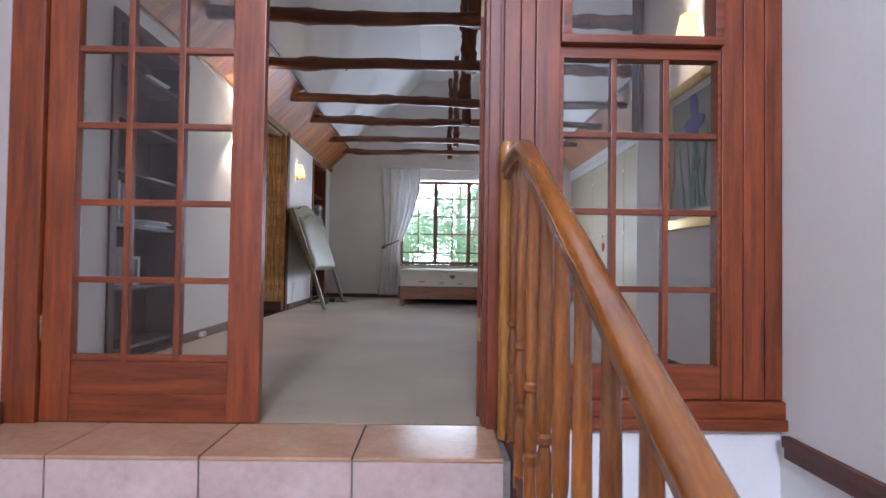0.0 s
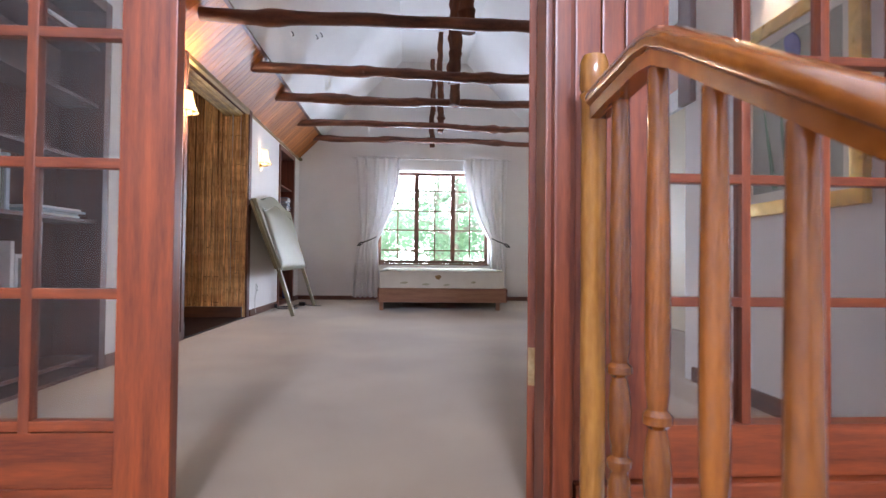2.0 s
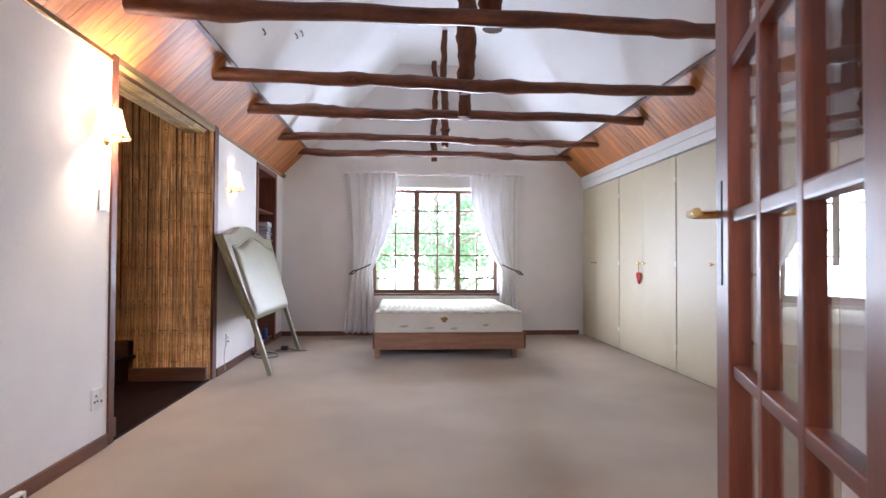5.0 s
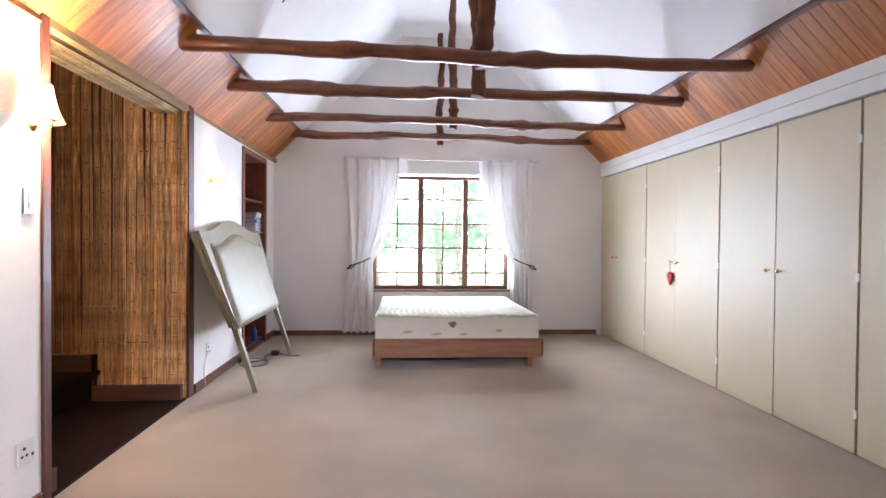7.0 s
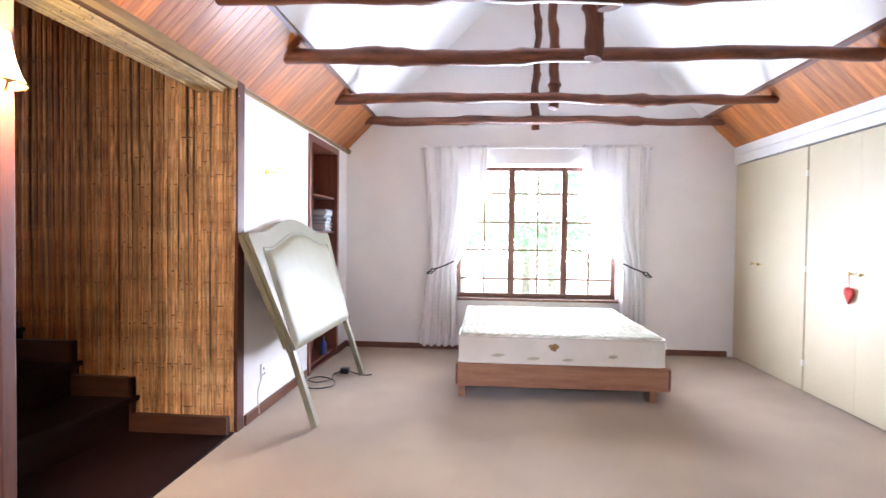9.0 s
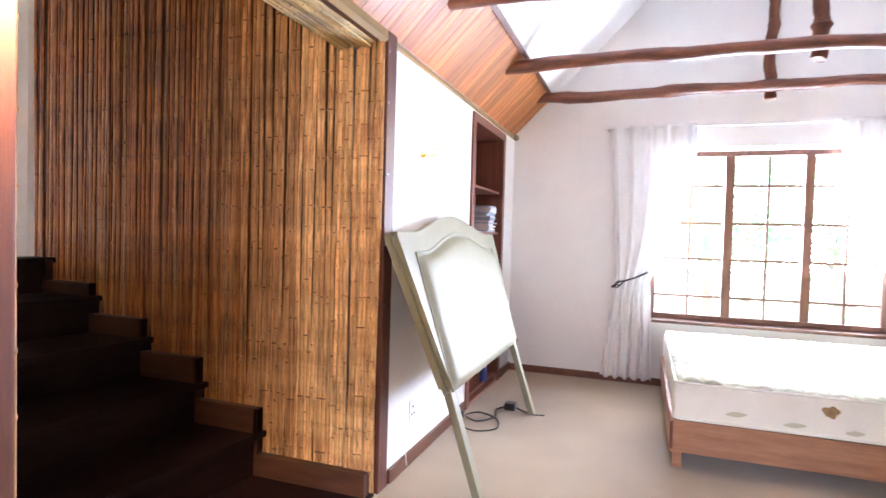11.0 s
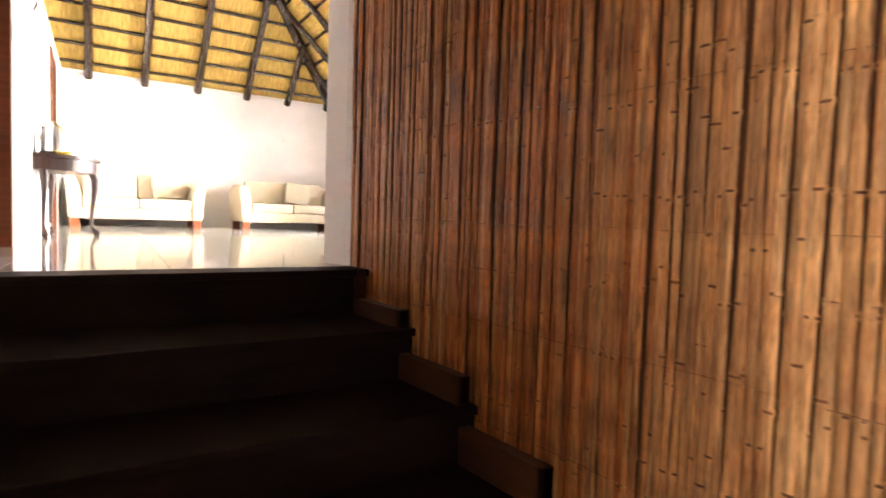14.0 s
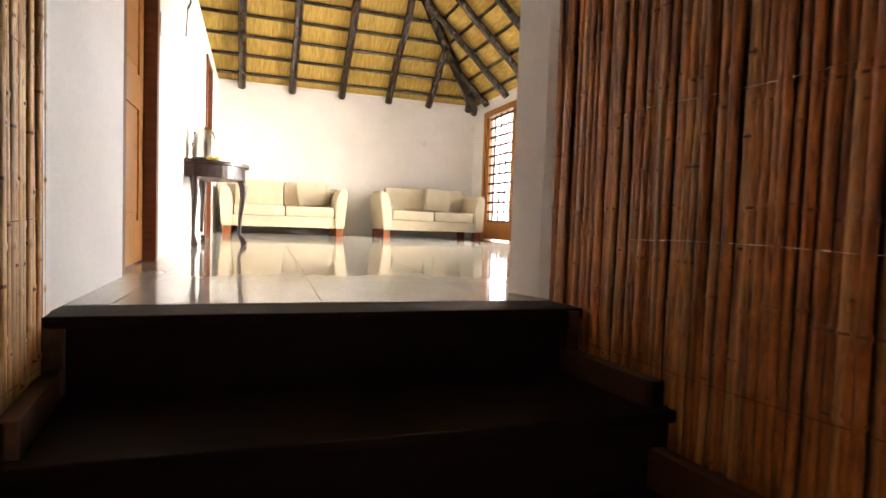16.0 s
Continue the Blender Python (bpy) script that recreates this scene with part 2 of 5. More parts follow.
HALL_DOOR_WOOD = material("orange_panel_door_wood", (0.34, 0.13, 0.03), (0.52, 0.23, 0.06), 3.0, 0.35, bump=0.1, stretch=(12, 12, 1), coat=0.3)
YELLOW = material("yellow_plastic", (0.62, 0.45, 0.04), (0.72, 0.55, 0.08), 12, 0.5)
PIC_MAT = material("painting_canvas", (0.22, 0.235, 0.19), (0.34, 0.345, 0.28), 4.0, 0.6)
PIC_LINER = material("painting_liner", (0.55, 0.52, 0.42), (0.62, 0.59, 0.49), 9.0, 0.6)
IRIS_BLUE = material("iris_blue_paint", (0.07, 0.07, 0.26), (0.17, 0.17, 0.42), 20, 0.6)
IRIS_GREEN = material("iris_green_paint", (0.045, 0.11, 0.06), (0.10, 0.19, 0.10), 20, 0.6)
GLASS = glass_material("clear_glass")
SHADE = lamp_shade_material()
LEAF = see_through(material("tree_leaf", (0.09, 0.18, 0.11), (0.17, 0.30, 0.19), 3.0, 0.45, vary=0.3, island=True), (0.50, 0.78, 0.50), 0.6)
# Emissive material that puts the outdoor glare into a backdrop.
GLARE_SHEET = bpy.data.materials.new("glowing_backdrop")
GLARE_SHEET.use_nodes = True
GLARE_SHEET.node_tree.nodes["Principled BSDF"].inputs["Base Color"].default_value = (0.8, 0.85, 0.9, 1)
GLARE_SHEET.node_tree.nodes["Principled BSDF"].inputs["Emission Color"].default_value = (0.93, 1.0, 1.0, 1)
GLARE_SHEET.node_tree.nodes["Principled BSDF"].inputs["Emission Strength"].default_value = 12.0
BARK = material("tree_bark", (0.30, 0.27, 0.22), (0.45, 0.41, 0.35), 8.0, 0.9, bump=0.8)
# Ground colour set pale so that it shows near white through the window.
PALE_GROUND = material("pale_ground", (0.30, 0.28, 0.20), (0.45, 0.42, 0.33), 2.0, 0.9, bump=0.8)

# ---- building helpers ----


def box(bm, x0, x1, y0, y1, z0, z1, bevel=0.0):
    r = bmesh.ops.create_cube(bm, size=1.0, matrix=Matrix.Translation(((x0 + x1) / 2, (y0 + y1) / 2, (z0 + z1) / 2)) @ Matrix.Diagonal((x1 - x0, y1 - y0, z1 - z0, 1)))
    if bevel:
        es = list({e for v in r["verts"] for e in v.link_edges})
        bmesh.ops.bevel(bm, geom=es, offset=bevel, segments=2, affect="EDGES", profile=0.7)
    return bm


def boxes(*specs, bevel=0.0):
    bm = bmesh.new()
    for s in specs:
        box(bm, *s, bevel=bevel)
    return bm


def finish(name, bm, mat, smooth=False):
    me = bpy.data.meshes.new(name)
    bmesh.ops.recalc_face_normals(bm, faces=bm.faces)
    bm.to_mesh(me)
    bm.free()
    me.materials.append(mat)
    if smooth:
        me.polygons.foreach_set("use_smooth", [True] * len(me.polygons))
        me.set_sharp_from_angle(angle=radians(40))
    return me


def structure(name, bm, mat, label="", smooth=False):
    return tagged(new(name, finish(name, bm, mat, smooth)), label, kind="structure")


def thing(name, label, category, at=(0, 0, 0), group="", kind=""):
    ob = new(name)
    ob.location = at
    ob.empty_display_size = 0.1
    return tagged(ob, label, category, group, kind)


def part(name, bm, mat, parent, label="", smooth=False):
    ob = new(name, finish(name, bm, mat, smooth))
    ob.parent = parent
    return tagged(ob, label)


def shared(name, me, parent, m):
    ob = new(name, me)
    ob.parent = parent
    ob.matrix_basis = m
    return ob


def tube(bm, points, radii, sides=8, cap=True):
    """A round tube along points."""
    rings = []
    pts = [Vector(p) for p in points]
    for i, p in enumerate(pts):
        d = (pts[min(i + 1, len(pts) - 1)] - pts[max(i - 1, 0)]).normalized()
        a = d.cross(Vector((0, 0, 1)) if abs(d.z) < 0.9 else Vector((1, 0, 0))).normalized()
        c = d.cross(a)
        r = radii[i] if hasattr(radii, "__len__") else radii
        rings.append([bm.verts.new(p + r * (a * math.cos(2 * math.pi * k / sides) + c * math.sin(2 * math.pi * k / sides))) for k in range(sides)])
    for u, v in zip(rings, rings[1:]):
        for k in range(sides):
            bm.faces.new((u[k], u[(k + 1) % sides], v[(k + 1) % sides], v[k]))
    if cap:
        bm.faces.new(rings[0])
        bm.faces.new(rings[-1][::-1])
    return bm


def lathe(bm, profile, sides=14, at=(0, 0, 0)):
    """A turned shape: profile rows of (radius, z)."""
    rings = [[bm.verts.new((at[0] + r * math.cos(2 * math.pi * k / sides), at[1] + r * math.sin(2 * math.pi * k / sides), at[2] + z)) for k in range(sides)] for r, z in profile]
    for u, v in zip(rings, rings[1:]):
        for k in range(sides):
            bm.faces.new((u[k], u[(k + 1) % sides], v[(k + 1) % sides], v[k]))
    bm.faces.new(rings[0][::-1])
    bm.faces.new(rings[-1])
    return bm


def prism(bm, outline, axis, a, b):
    """An outline (u, v) pushed along an axis from a to b: x takes (y, z), y takes (x, z), z takes (x, y)."""
    def place(u, v, w):
        return {"x": (w, u, v), "y": (u, w, v), "z": (u, v, w)}[axis]
    lo, hi = [bm.verts.new(place(u, v, a)) for u, v in outline], [bm.verts.new(place(u, v, b)) for u, v in outline]
    bm.faces.new(lo)
    bm.faces.new(hi[::-1])
    for i in range(len(lo)):
        j = (i + 1) % len(lo)
        bm.faces.new((lo[i], lo[j], hi[j], hi[i]))
    return bm

# ---- large structure: the bedroom ----
WALL_X, CUP_X, FAR_Y, PART_Y, EAVE_Z, MID_X = -1.68, 2.68, 9.5, 1.8, 2.28, 0.5
OPEN_A, OPEN_B = 4.94, 6.62
structure("floor", boxes((-1.68, 3.3, 1.80, 9.75, -0.12, 0.0)), CARPET, "worn beige wall-to-wall carpet")
# left wall with the stair opening, the bookcase recess and the niche
structure("wall_west", boxes(
    (-1.93, -1.68, 1.87, 2.85, 0, 2.5), (-1.93, -1.68, 2.85, 3.72, 2.10, 2.5), (-1.93, -1.68, 3.80, 4.90, 0, 2.5), (-1.93, -1.68, 3.72, 3.80, 2.10, 2.5),
    (-1.93, -1.68, 4.90, 6.74, 2.26, 2.5), (-1.93, -1.68, 6.74, 8.10, 0, 2.5), (-1.93, -1.68, 8.10, 9.09, 2.20, 2.5), (-1.93, -1.68, 9.09, 9.5, 0, 2.5)), PLASTER, "white plastered side wall")
structure("wall_north", boxes((-1.93, -0.42, 9.5, 9.75, 0, 4.2), (1.44, 3.3, 9.5, 9.75, 0, 4.2), (-0.42, 1.44, 9.5, 9.75, 0, 0.57), (-0.42, 1.44, 9.5, 9.75, 2.13, 4.2)), PLASTER, "white plastered window wall")
structure("wall_east", boxes((3.26, 3.4, 3.5, 9.5, 0, 3.2), (1.68, 3.26, 3.40, 3.5, 0, 3.2), (1.68, 1.80, 1.87, 3.40, 0, 3.2)), PLASTER, "white plastered side wall")
# ceiling: slopes of forty-five degrees with a narrow flat top
TOP_Z, HALF = 3.92, 0.54


def slope(name, sx, y0, y1):
    bm = bmesh.new()
    e, t = (MID_X + sx * 1.815, 2.645), (MID_X + sx * HALF, TOP_Z)
    prism(bm, [e, t, (t[0] + sx * 0.1, t[1] + 0.1), (e[0] + sx * 0.1, e[1] + 0.1)], "y", y0, y1)
    return structure(name, bm, CEILING, "white sloping ceiling")


slope("ceiling_west", -1, 1.8, 9.5)
slope("ceiling_east", 1, 1.8, 9.5)
structure("ceiling_top", boxes((MID_X - HALF - 0.1, MID_X + HALF + 0.1, 1.8, 9.5, TOP_Z, TOP_Z + 0.1)), CEILING, "narrow flat white ceiling")
structure("ceiling_closet", boxes((2.55, 3.4, 1.8, 9.5, 3.1, 3.2)), CEILING)


def boarding(name, sx, y0, y1):
    """Tongue-and-groove boards up the foot of the roof slope, with a trim at both edges."""
    bm = bmesh.new()
    lo, hi = (MID_X + sx * 2.185, EAVE_Z), (MID_X + sx * 1.815, 2.648)
    nx, nz = sx * 0.7071, 0.7071
    y = y0
    while y < y1:
        w = 0.088
        a, b = y + 0.0018, min(y + w - 0.0018, y1)
        quad = []
        for yy, (px, pz) in ((a, lo), (b, lo), (b, hi), (a, hi)):
            quad.append((px, yy, pz))
        low = [bm.verts.new(q) for q in quad]
        high = [bm.verts.new((q[0] + nx * 0.02, q[1], q[2] + nz * 0.02)) for q in quad]
        bm.faces.new(low)
        for i in range(4):
            bm.faces.new((low[i], low[(i + 1) % 4], high[(i + 1) % 4], high[i]))
        y += w
    ob = structure(name, bm, PANEL_WOOD, "varnished orange pine boarding along the foot of the roof slope")
    back = bmesh.new()
    prism(back, [(lo[0] + nx * 0.012, lo[1] + nz * 0.012), (hi[0] + nx * 0.012, hi[1] + nz * 0.012), (hi[0] + nx * 0.06, hi[1] + nz * 0.06), (lo[0] + nx * 0.06, lo[1] + nz * 0.06)], "y", y0, y1)
    structure(name + "_backing", back, DARK_WOOD)
    for nm, (px, pz), off in (("trim_eave", lo, 0.0), ("trim_slope", hi, 0.0)):
        t = bmesh.new()
        prism(t, [(px - nx * 0.022 - sx * 0.0, pz - nz * 0.022 - 0.012), (px - nx * 0.022 + nz * sx * 0.03, pz - nz * 0.022 - 0.03 + 0.0), (px + sx * 0.03, pz - 0.012), (px, pz + 0.018)], "y", y0, y1)
        structure(nm, t, OLIVE_WOOD if nm == "trim_eave" and sx < 0 else SKIRT_WOOD, "varnished trim strip")
    return ob


boarding("ceiling_boarding_west", -1, 1.88, 9.498)
boarding("ceiling_boarding_east", 1, 3.52, 9.498)
structure("trim_boarding_end", boxes((2.30, 2.7, 3.505, 3.535, 2.25, 2.70), (1.645, 1.678, 3.38, 3.52, 1.55, 2.75)), DARK_WOOD, "dark wooden end board of the roof slope")
structure("fascia_east", boxes((2.66, 2.80, 3.5, 9.498, 2.125, 2.215), (2.655, 2.80, 3.5, 9.498, 2.219, 2.31)), WHITE_PAINT, "white painted band above the cupboards")
structure("wall_gable_south", boxes((-1.93, 3.4, 1.80, 1.92, 2.30, 4.2)), PLASTER, "white plastered gable over the entrance screen")
# skirting boards
structure("baseboard", boxes(
    (-1.68, -1.662, 3.80, 4.87, 0, 0.075), (-1.68, -1.662, 6.77, 8.06, 0, 0.075), (-1.68, -1.662, 9.12, 9.5, 0, 0.075), (-1.662, 2.62, 9.482, 9.5, 0, 0.065),
    (1.662, 1.68, 1.88, 3.40, 0, 0.08), (-1.68, -1.662, 1.88, 2.82, 0, 0.075), bevel=0.004), SKIRT_WOOD, "brown wooden skirting board")

for i, (x, y) in enumerate(((-1.07, 5.9), (-0.87, 6.4), (-0.91, 6.36))):
    hook = thing("ceiling_hook", "small dark hook in the white sloping ceiling", "hook", (x, y, x + 3.955), "ceiling hooks")
    part("hook", tube(bmesh.new(), [(-0.01, 0, 0.012), (0.012, 0, -0.014), (0.02, 0.012, -0.03), (0.006, 0.022, -0.036)], 0.006, 6), IRON, hook, smooth=True)
cap = thing("corner_cap", "small cream rounded end of the eave trim", "trim cap", (-1.655, 9.465, 2.262))
cb = bmesh.new()
bmesh.ops.create_uvsphere(cb, u_segments=14, v_segments=10, radius=0.03)
part("knob", cb, CREAM_VINYL, cap, smooth=True)

# ---- ceiling beams and posts ----


def pole(name, a, b, r, mat, label, seed, group):
    rnd = random.Random(seed)
    ob = thing(name, label, "beam", (0, 0, 0), group)
    n = 48
    pts, rad = [], []
    knots = [rnd.uniform(0.08, 0.92) for _ in range(5)]
    ph = rnd.uniform(0, 6)
    for i in range(n + 1):
        f = i / n
        p = Vector(a).lerp(Vector(b), f)
        wob = 0.014 * math.sin(ph + f * 7.0) + 0.007 * math.sin(ph * 2 + f * 19) + 0.004 * math.sin(ph * 3 + f * 43)
        if abs(a[2] - b[2]) < 0.5:
            p += Vector((0, 0.8 * wob, wob))
        else:
            p += Vector((wob, 0.5 * wob, 0))
        k = sum(math.exp(-((f - q) / 0.016) ** 2) for q in knots)
        pts.append(p)
        rad.append(r * (1.10 - 0.22 * f + 0.26 * k + 0.05 * math.sin(ph + f * 31) + rnd.uniform(-0.045, 0.045)))
    bm = tube(bmesh.new(), pts, rad, 10)
    for q in knots[:3]:
        c = Vector(a).lerp(Vector(b), q) + Vector((0, -r * 0.9, rnd.uniform(-0.5, 0.5) * r))
        bmesh.ops.create_icosphere(bm, subdivisions=1, radius=r * 0.35, matrix=Matrix.Translation(c))
    part("trunk", bm, mat, ob, smooth=True)
    return ob


BEAMS = [(2.62, 2.47), (3.62, 2.48), (4.60, 2.48), (5.94, 2.54), (6.93, 2.55), (8.20, 2.575), (9.27, 2.60)]
for i, (by, bz) in enumerate(BEAMS):
    xr = 2.44 if by > 3.55 else 1.69
    pole("tie_beam", (-1.46, by, bz - 0.015), (xr, by, bz - 0.045), 0.048 if i < 5 else 0.043, LOG_WOOD, "rough dark-stained round pole beam spanning the roof", i, "roof tie beams")
POSTS = [(2.62, 0.5), (3.62, 0.53), (4.60, 0.55), (5.94, 0.555), (6.93, 0.61), (8.20, 0.53), (9.27, 0.47)]
for i, (py, px) in enumerate(POSTS):
    low = 2.43 + 0.5 * (BEAMS[i][1] - 2.48)
    pole("king_post", (px, py + (0.085 if i != 4 else -0.09), low), (px, py + (0.085 if i != 4 else -0.09), TOP_Z + 0.02), (0.05, 0.05, 0.055, 0.058, 0.056, 0.042, 0.04)[i], POST_WOOD, "dark-stained round king post under the ridge", 40 + i, "roof king posts")

# ---- window ----
win = thing("window_1", "brown wooden cottage window with small panes", "window", (0, 0, 0), kind="structure")
WX0, WX1, WZ0, WZ1, WY = -0.40, 1.42, 0.60, 2.11, 9.60
part("window_frame", boxes((WX0, WX1, WY, WY + 0.07, WZ1 - 0.05, WZ1), (WX0, WX1, WY, WY + 0.07, WZ0, WZ0 + 0.05), (WX0, WX0 + 0.05, WY, WY + 0.07, WZ0 + 0.05, WZ1 - 0.05), (WX1 - 0.05, WX1, WY, WY + 0.07, WZ0 + 0.05, WZ1 - 0.05),
                           (0.195, 0.27, WY, WY + 0.07, WZ0 + 0.05, WZ1 - 0.05), (0.80, 0.87, WY, WY + 0.07, WZ0 + 0.05, WZ1 - 0.05), bevel=0.004), WINDOW_WOOD, win)
CASE = [(WX0 + 0.05, 0.195), (0.27, 0.80), (0.87, WX1 - 0.05)]
ROWS_Z = [WZ0 + 0.05, 0.815, 1.15, 1.47, 1.80, WZ1 - 0.05]
for a, b in CASE:
    mid = (a + b) / 2
    bars = boxes((mid - 0.010, mid + 0.010, WY + 0.02, WY + 0.045, ROWS_Z[0], ROWS_Z[-1]))
    for z in ROWS_Z[1:-1]:
        box(bars, a, b, WY + 0.021, WY + 0.044, z - 0.010, z + 0.010)
    part("glazing_bars", bars, WINDOW_WOOD, win)
    for xa, xb in ((a, mid - 0.007), (mid + 0.007, b)):
        for za, zb in zip(ROWS_Z, ROWS_Z[1:]):
            p = part("pane", boxes((xa, xb, WY + 0.031, WY + 0.034, za + 0.007, zb - 0.007)), GLASS, win)
            p.visible_shadow = False
structure("window_sill", boxes((-0.42, 1.44, 9.47, 9.66, 0.572, 0.598), bevel=0.004), SKIRT_WOOD, "brown wooden window sill")
rod = thing("curtain_rod", "thin white curtain rail above the window", "curtain rod")
part("rail", tube(bmesh.new(), [(-0.82, 9.44, 2.305), (1.78, 9.44, 2.305)], 0.008), WHITE_PAINT, rod, smooth=True)
part("bracket", boxes((-0.80, -0.785, 9.44, 9.5, 2.295, 2.315)), WHITE_PAINT, rod)
part("bracket", boxes((1.745, 1.76, 9.44, 9.5, 2.295, 2.315)), WHITE_PAINT, rod)


def curtain(outer, inner, tie, low_a, low_b, seed):
    """Cloth of many folds, drawn from the rail to the tieback and falling free below it."""
    rnd = random.Random(seed)
    ob = thing("curtain", "thin white curtain drawn aside with a black iron tieback", "curtain", (0, 0, 0), "curtains at the window")
    bm = bmesh.new()
    nu, nv, grid = 72, 44, []
    ph = [rnd.uniform(0, 6) for _ in range(4)]
    for j in range(nv + 1):
        z = 2.33 - (2.33 - 0.05) * j / nv
        row = []
        for i in range(nu + 1):
            u = i / nu
            if z > 0.95:
                f = (2.33 - z) / (2.33 - 0.95)
                g = f ** 2.2
                e0, e1 = outer + (tie[0] - outer) * f * 0.55, inner + (tie[1] - inner) * g
            else:
                f = ((0.95 - z) / 0.9) ** 0.6
                a0, a1 = outer + (tie[0] - outer) * 0.55, tie[1]
                e0, e1 = a0 + (low_a - a0) * f, a1 + (low_b - a1) * f
            x = e0 + (e1 - e0) * u
            amp = 0.022 - 0.008 * math.exp(-((z - 0.95) / 0.22) ** 2)
            if z > 2.25:
                amp = 0.016
            y = 9.435 + amp * math.sin(u * 34 + ph[0] + 0.5 * math.sin(z * 1.7 + ph[1])) + 0.4 * amp * math.sin(u * 61 + ph[2] + z * 1.2)
            row.append(bm.verts.new((x, min(y, 9.48), z + 0.008 * math.sin(u * 34 + ph[0]))))
        grid.append(row)
    for r, s in zip(grid, grid[1:]):
        for i in range(nu):
            bm.faces.new((r[i], r[i + 1], s[i + 1], s[i]))
    cl = part("cloth", bm, CURTAIN, ob, smooth=True)
    cl.modifiers.new("thickness", "SOLIDIFY").thickness = 0.003
    hook = thing("curtain_tieback", "black twisted iron tieback holding the curtain", "tieback", (0, 0, 0), "curtain tiebacks")
    sx = -1 if inner > outer else 1
    cx = tie[0] + sx * 0.02
    hb = bmesh.new()
    tube(hb, [(cx - sx * 0.20, 9.40, 1.02), (cx - sx * 0.10, 9.375, 0.97), (cx + sx * 0.01, 9.37, 0.93)], 0.008)
    part("arm", hb, IRON, hook, smooth=True)
    for k in range(4):
        cb = bmesh.new()
        pts = []
        for i in range(11):
            f = i / 10
            r = 0.028 * math.sin(math.pi * f)
            a = k * math.pi / 2 + f * 2.2
            pts.append((cx + sx * (0.0 + 0.085 * f), 9.37 + r * math.cos(a), 0.93 - 0.045 * f + r * math.sin(a)))
        tube(cb, pts, 0.006, 6)
        part("basket_rod", cb, IRON, hook, smooth=True)
    fb = bmesh.new()
    bmesh.ops.create_icosphere(fb, subdivisions=2, radius=0.013, matrix=Matrix.Translation((cx + sx * 0.09, 9.37, 0.882)))
    part("finial", fb, IRON, hook, smooth=True)
    return ob


curtain(-0.78, -0.05, (-0.60, -0.40), -0.80, -0.36, 1)
curtain(1.72, 1.00, (1.64, 1.44), 1.72, 1.42, 2)

# ---- entrance screen with French doors ----
LEAF_W, LEAF_H = 0.86, 2.03
PANE_Z = [0.254 + 0.309 * k for k in range(6)]


def french_leaf(name, label, m, handle):
    """A glazed leaf three panes wide and five high; its hinge is at the origin and it runs along +x."""
    ob = thing(name, label, "door", (0, 0, 0), kind="structure")
    ob.matrix_world = m
    w = LEAF_W
    xa, xb = 0.115, w - 0.128
    part("stile", boxes((0, xa, -0.023, 0.023, 0.004, LEAF_H), bevel=0.004), DOOR_WOOD, ob)
    part("stile", boxes((xb, w, -0.023, 0.023, 0.004, LEAF_H), bevel=0.004), DOOR_WOOD, ob)
    part("bottom_rail", boxes((xa, xb, -0.0195, 0.0195, 0.004, 0.11), (xa, xb, -0.013, 0.013, 0.11, 0.238)), DOOR_WOOD_FLAT, ob)
    part("top_rail", boxes((xa, xb, -0.0195, 0.0195, PANE_Z[-1] + 0.01, LEAF_H)), DOOR_WOOD_FLAT, ob)
    step = (xb - xa) / 3
    for k in (1, 2):
        part("glazing_bar", boxes((xa + k * step - 0.013, xa + k * step + 0.013, -0.016, 0.016, 0.238, PANE_Z[-1] + 0.01), bevel=0.004), DOOR_WOOD, ob)
    for z in PANE_Z:
        part("glazing_bar", boxes((xa, xb, -0.015, 0.015, z - 0.0125, z + 0.0125), bevel=0.004), DOOR_WOOD_FLAT, ob)
    for za, zb in zip(PANE_Z, PANE_Z[1:]):
        for k in range(3):
            g = part("pane", boxes((xa + k * step + 0.013, xa + (k + 1) * step - 0.013, -0.002, 0.002, za + 0.0125, zb - 0.0125)), GLASS, ob)
            g.visible_shadow = False
    for z in (0.37, 1.75):
        hg = bmesh.new()
        box(hg, -0.003, 0.001, -0.012, 0.02, z - 0.05, z + 0.05)
        tube(hg, [(-0.004, -0.021, z - 0.05), (-0.004, -0.021, z + 0.05)], 0.006, 8)
        part("hinge", hg, HINGE, ob, "worn brass hinge")
    if handle:
        h = part("handle_plate", boxes((w - 0.075, w - 0.035, 0.02, 0.026, 1.04, 1.26), bevel=0.003), IRON, ob)
        lv = bmesh.new()
        tube(lv, [(w - 0.055, 0.022, 1.19), (w - 0.055, 0.075, 1.19), (w - 0.075, 0.085, 1.19), (w - 0.17, 0.085, 1.187)], 0.009)
        part("lever", lv, BRASS, h, smooth=True)
        lv = bmesh.new()
        tube(lv, [(w - 0.055, -0.018, 1.19), (w - 0.055, -0.075, 1.19), (w - 0.075, -0.085, 1.19), (w - 0.17, -0.085, 1.187)], 0.009)
        part("lever", lv, BRASS, h, smooth=True)
    return ob


french_leaf("door_1", "closed red-brown wooden French door leaf with fifteen panes", pose(-1.315, 1.80, 0), False)
french_leaf("door_2", "open red-brown wooden French door leaf with fifteen panes", pose(0.44, 1.895, 0, 0, 0, 180 - 111), True)
screen = thing("entrance_screen", "red-brown wooden screen with glazed sidelight around the French doors", "partition", (0, 0, 0), kind="structure")
part("jamb", boxes((-1.475, -1.318, 1.755, 1.865, 0, 2.30), bevel=0.006), DOOR_WOOD, screen)
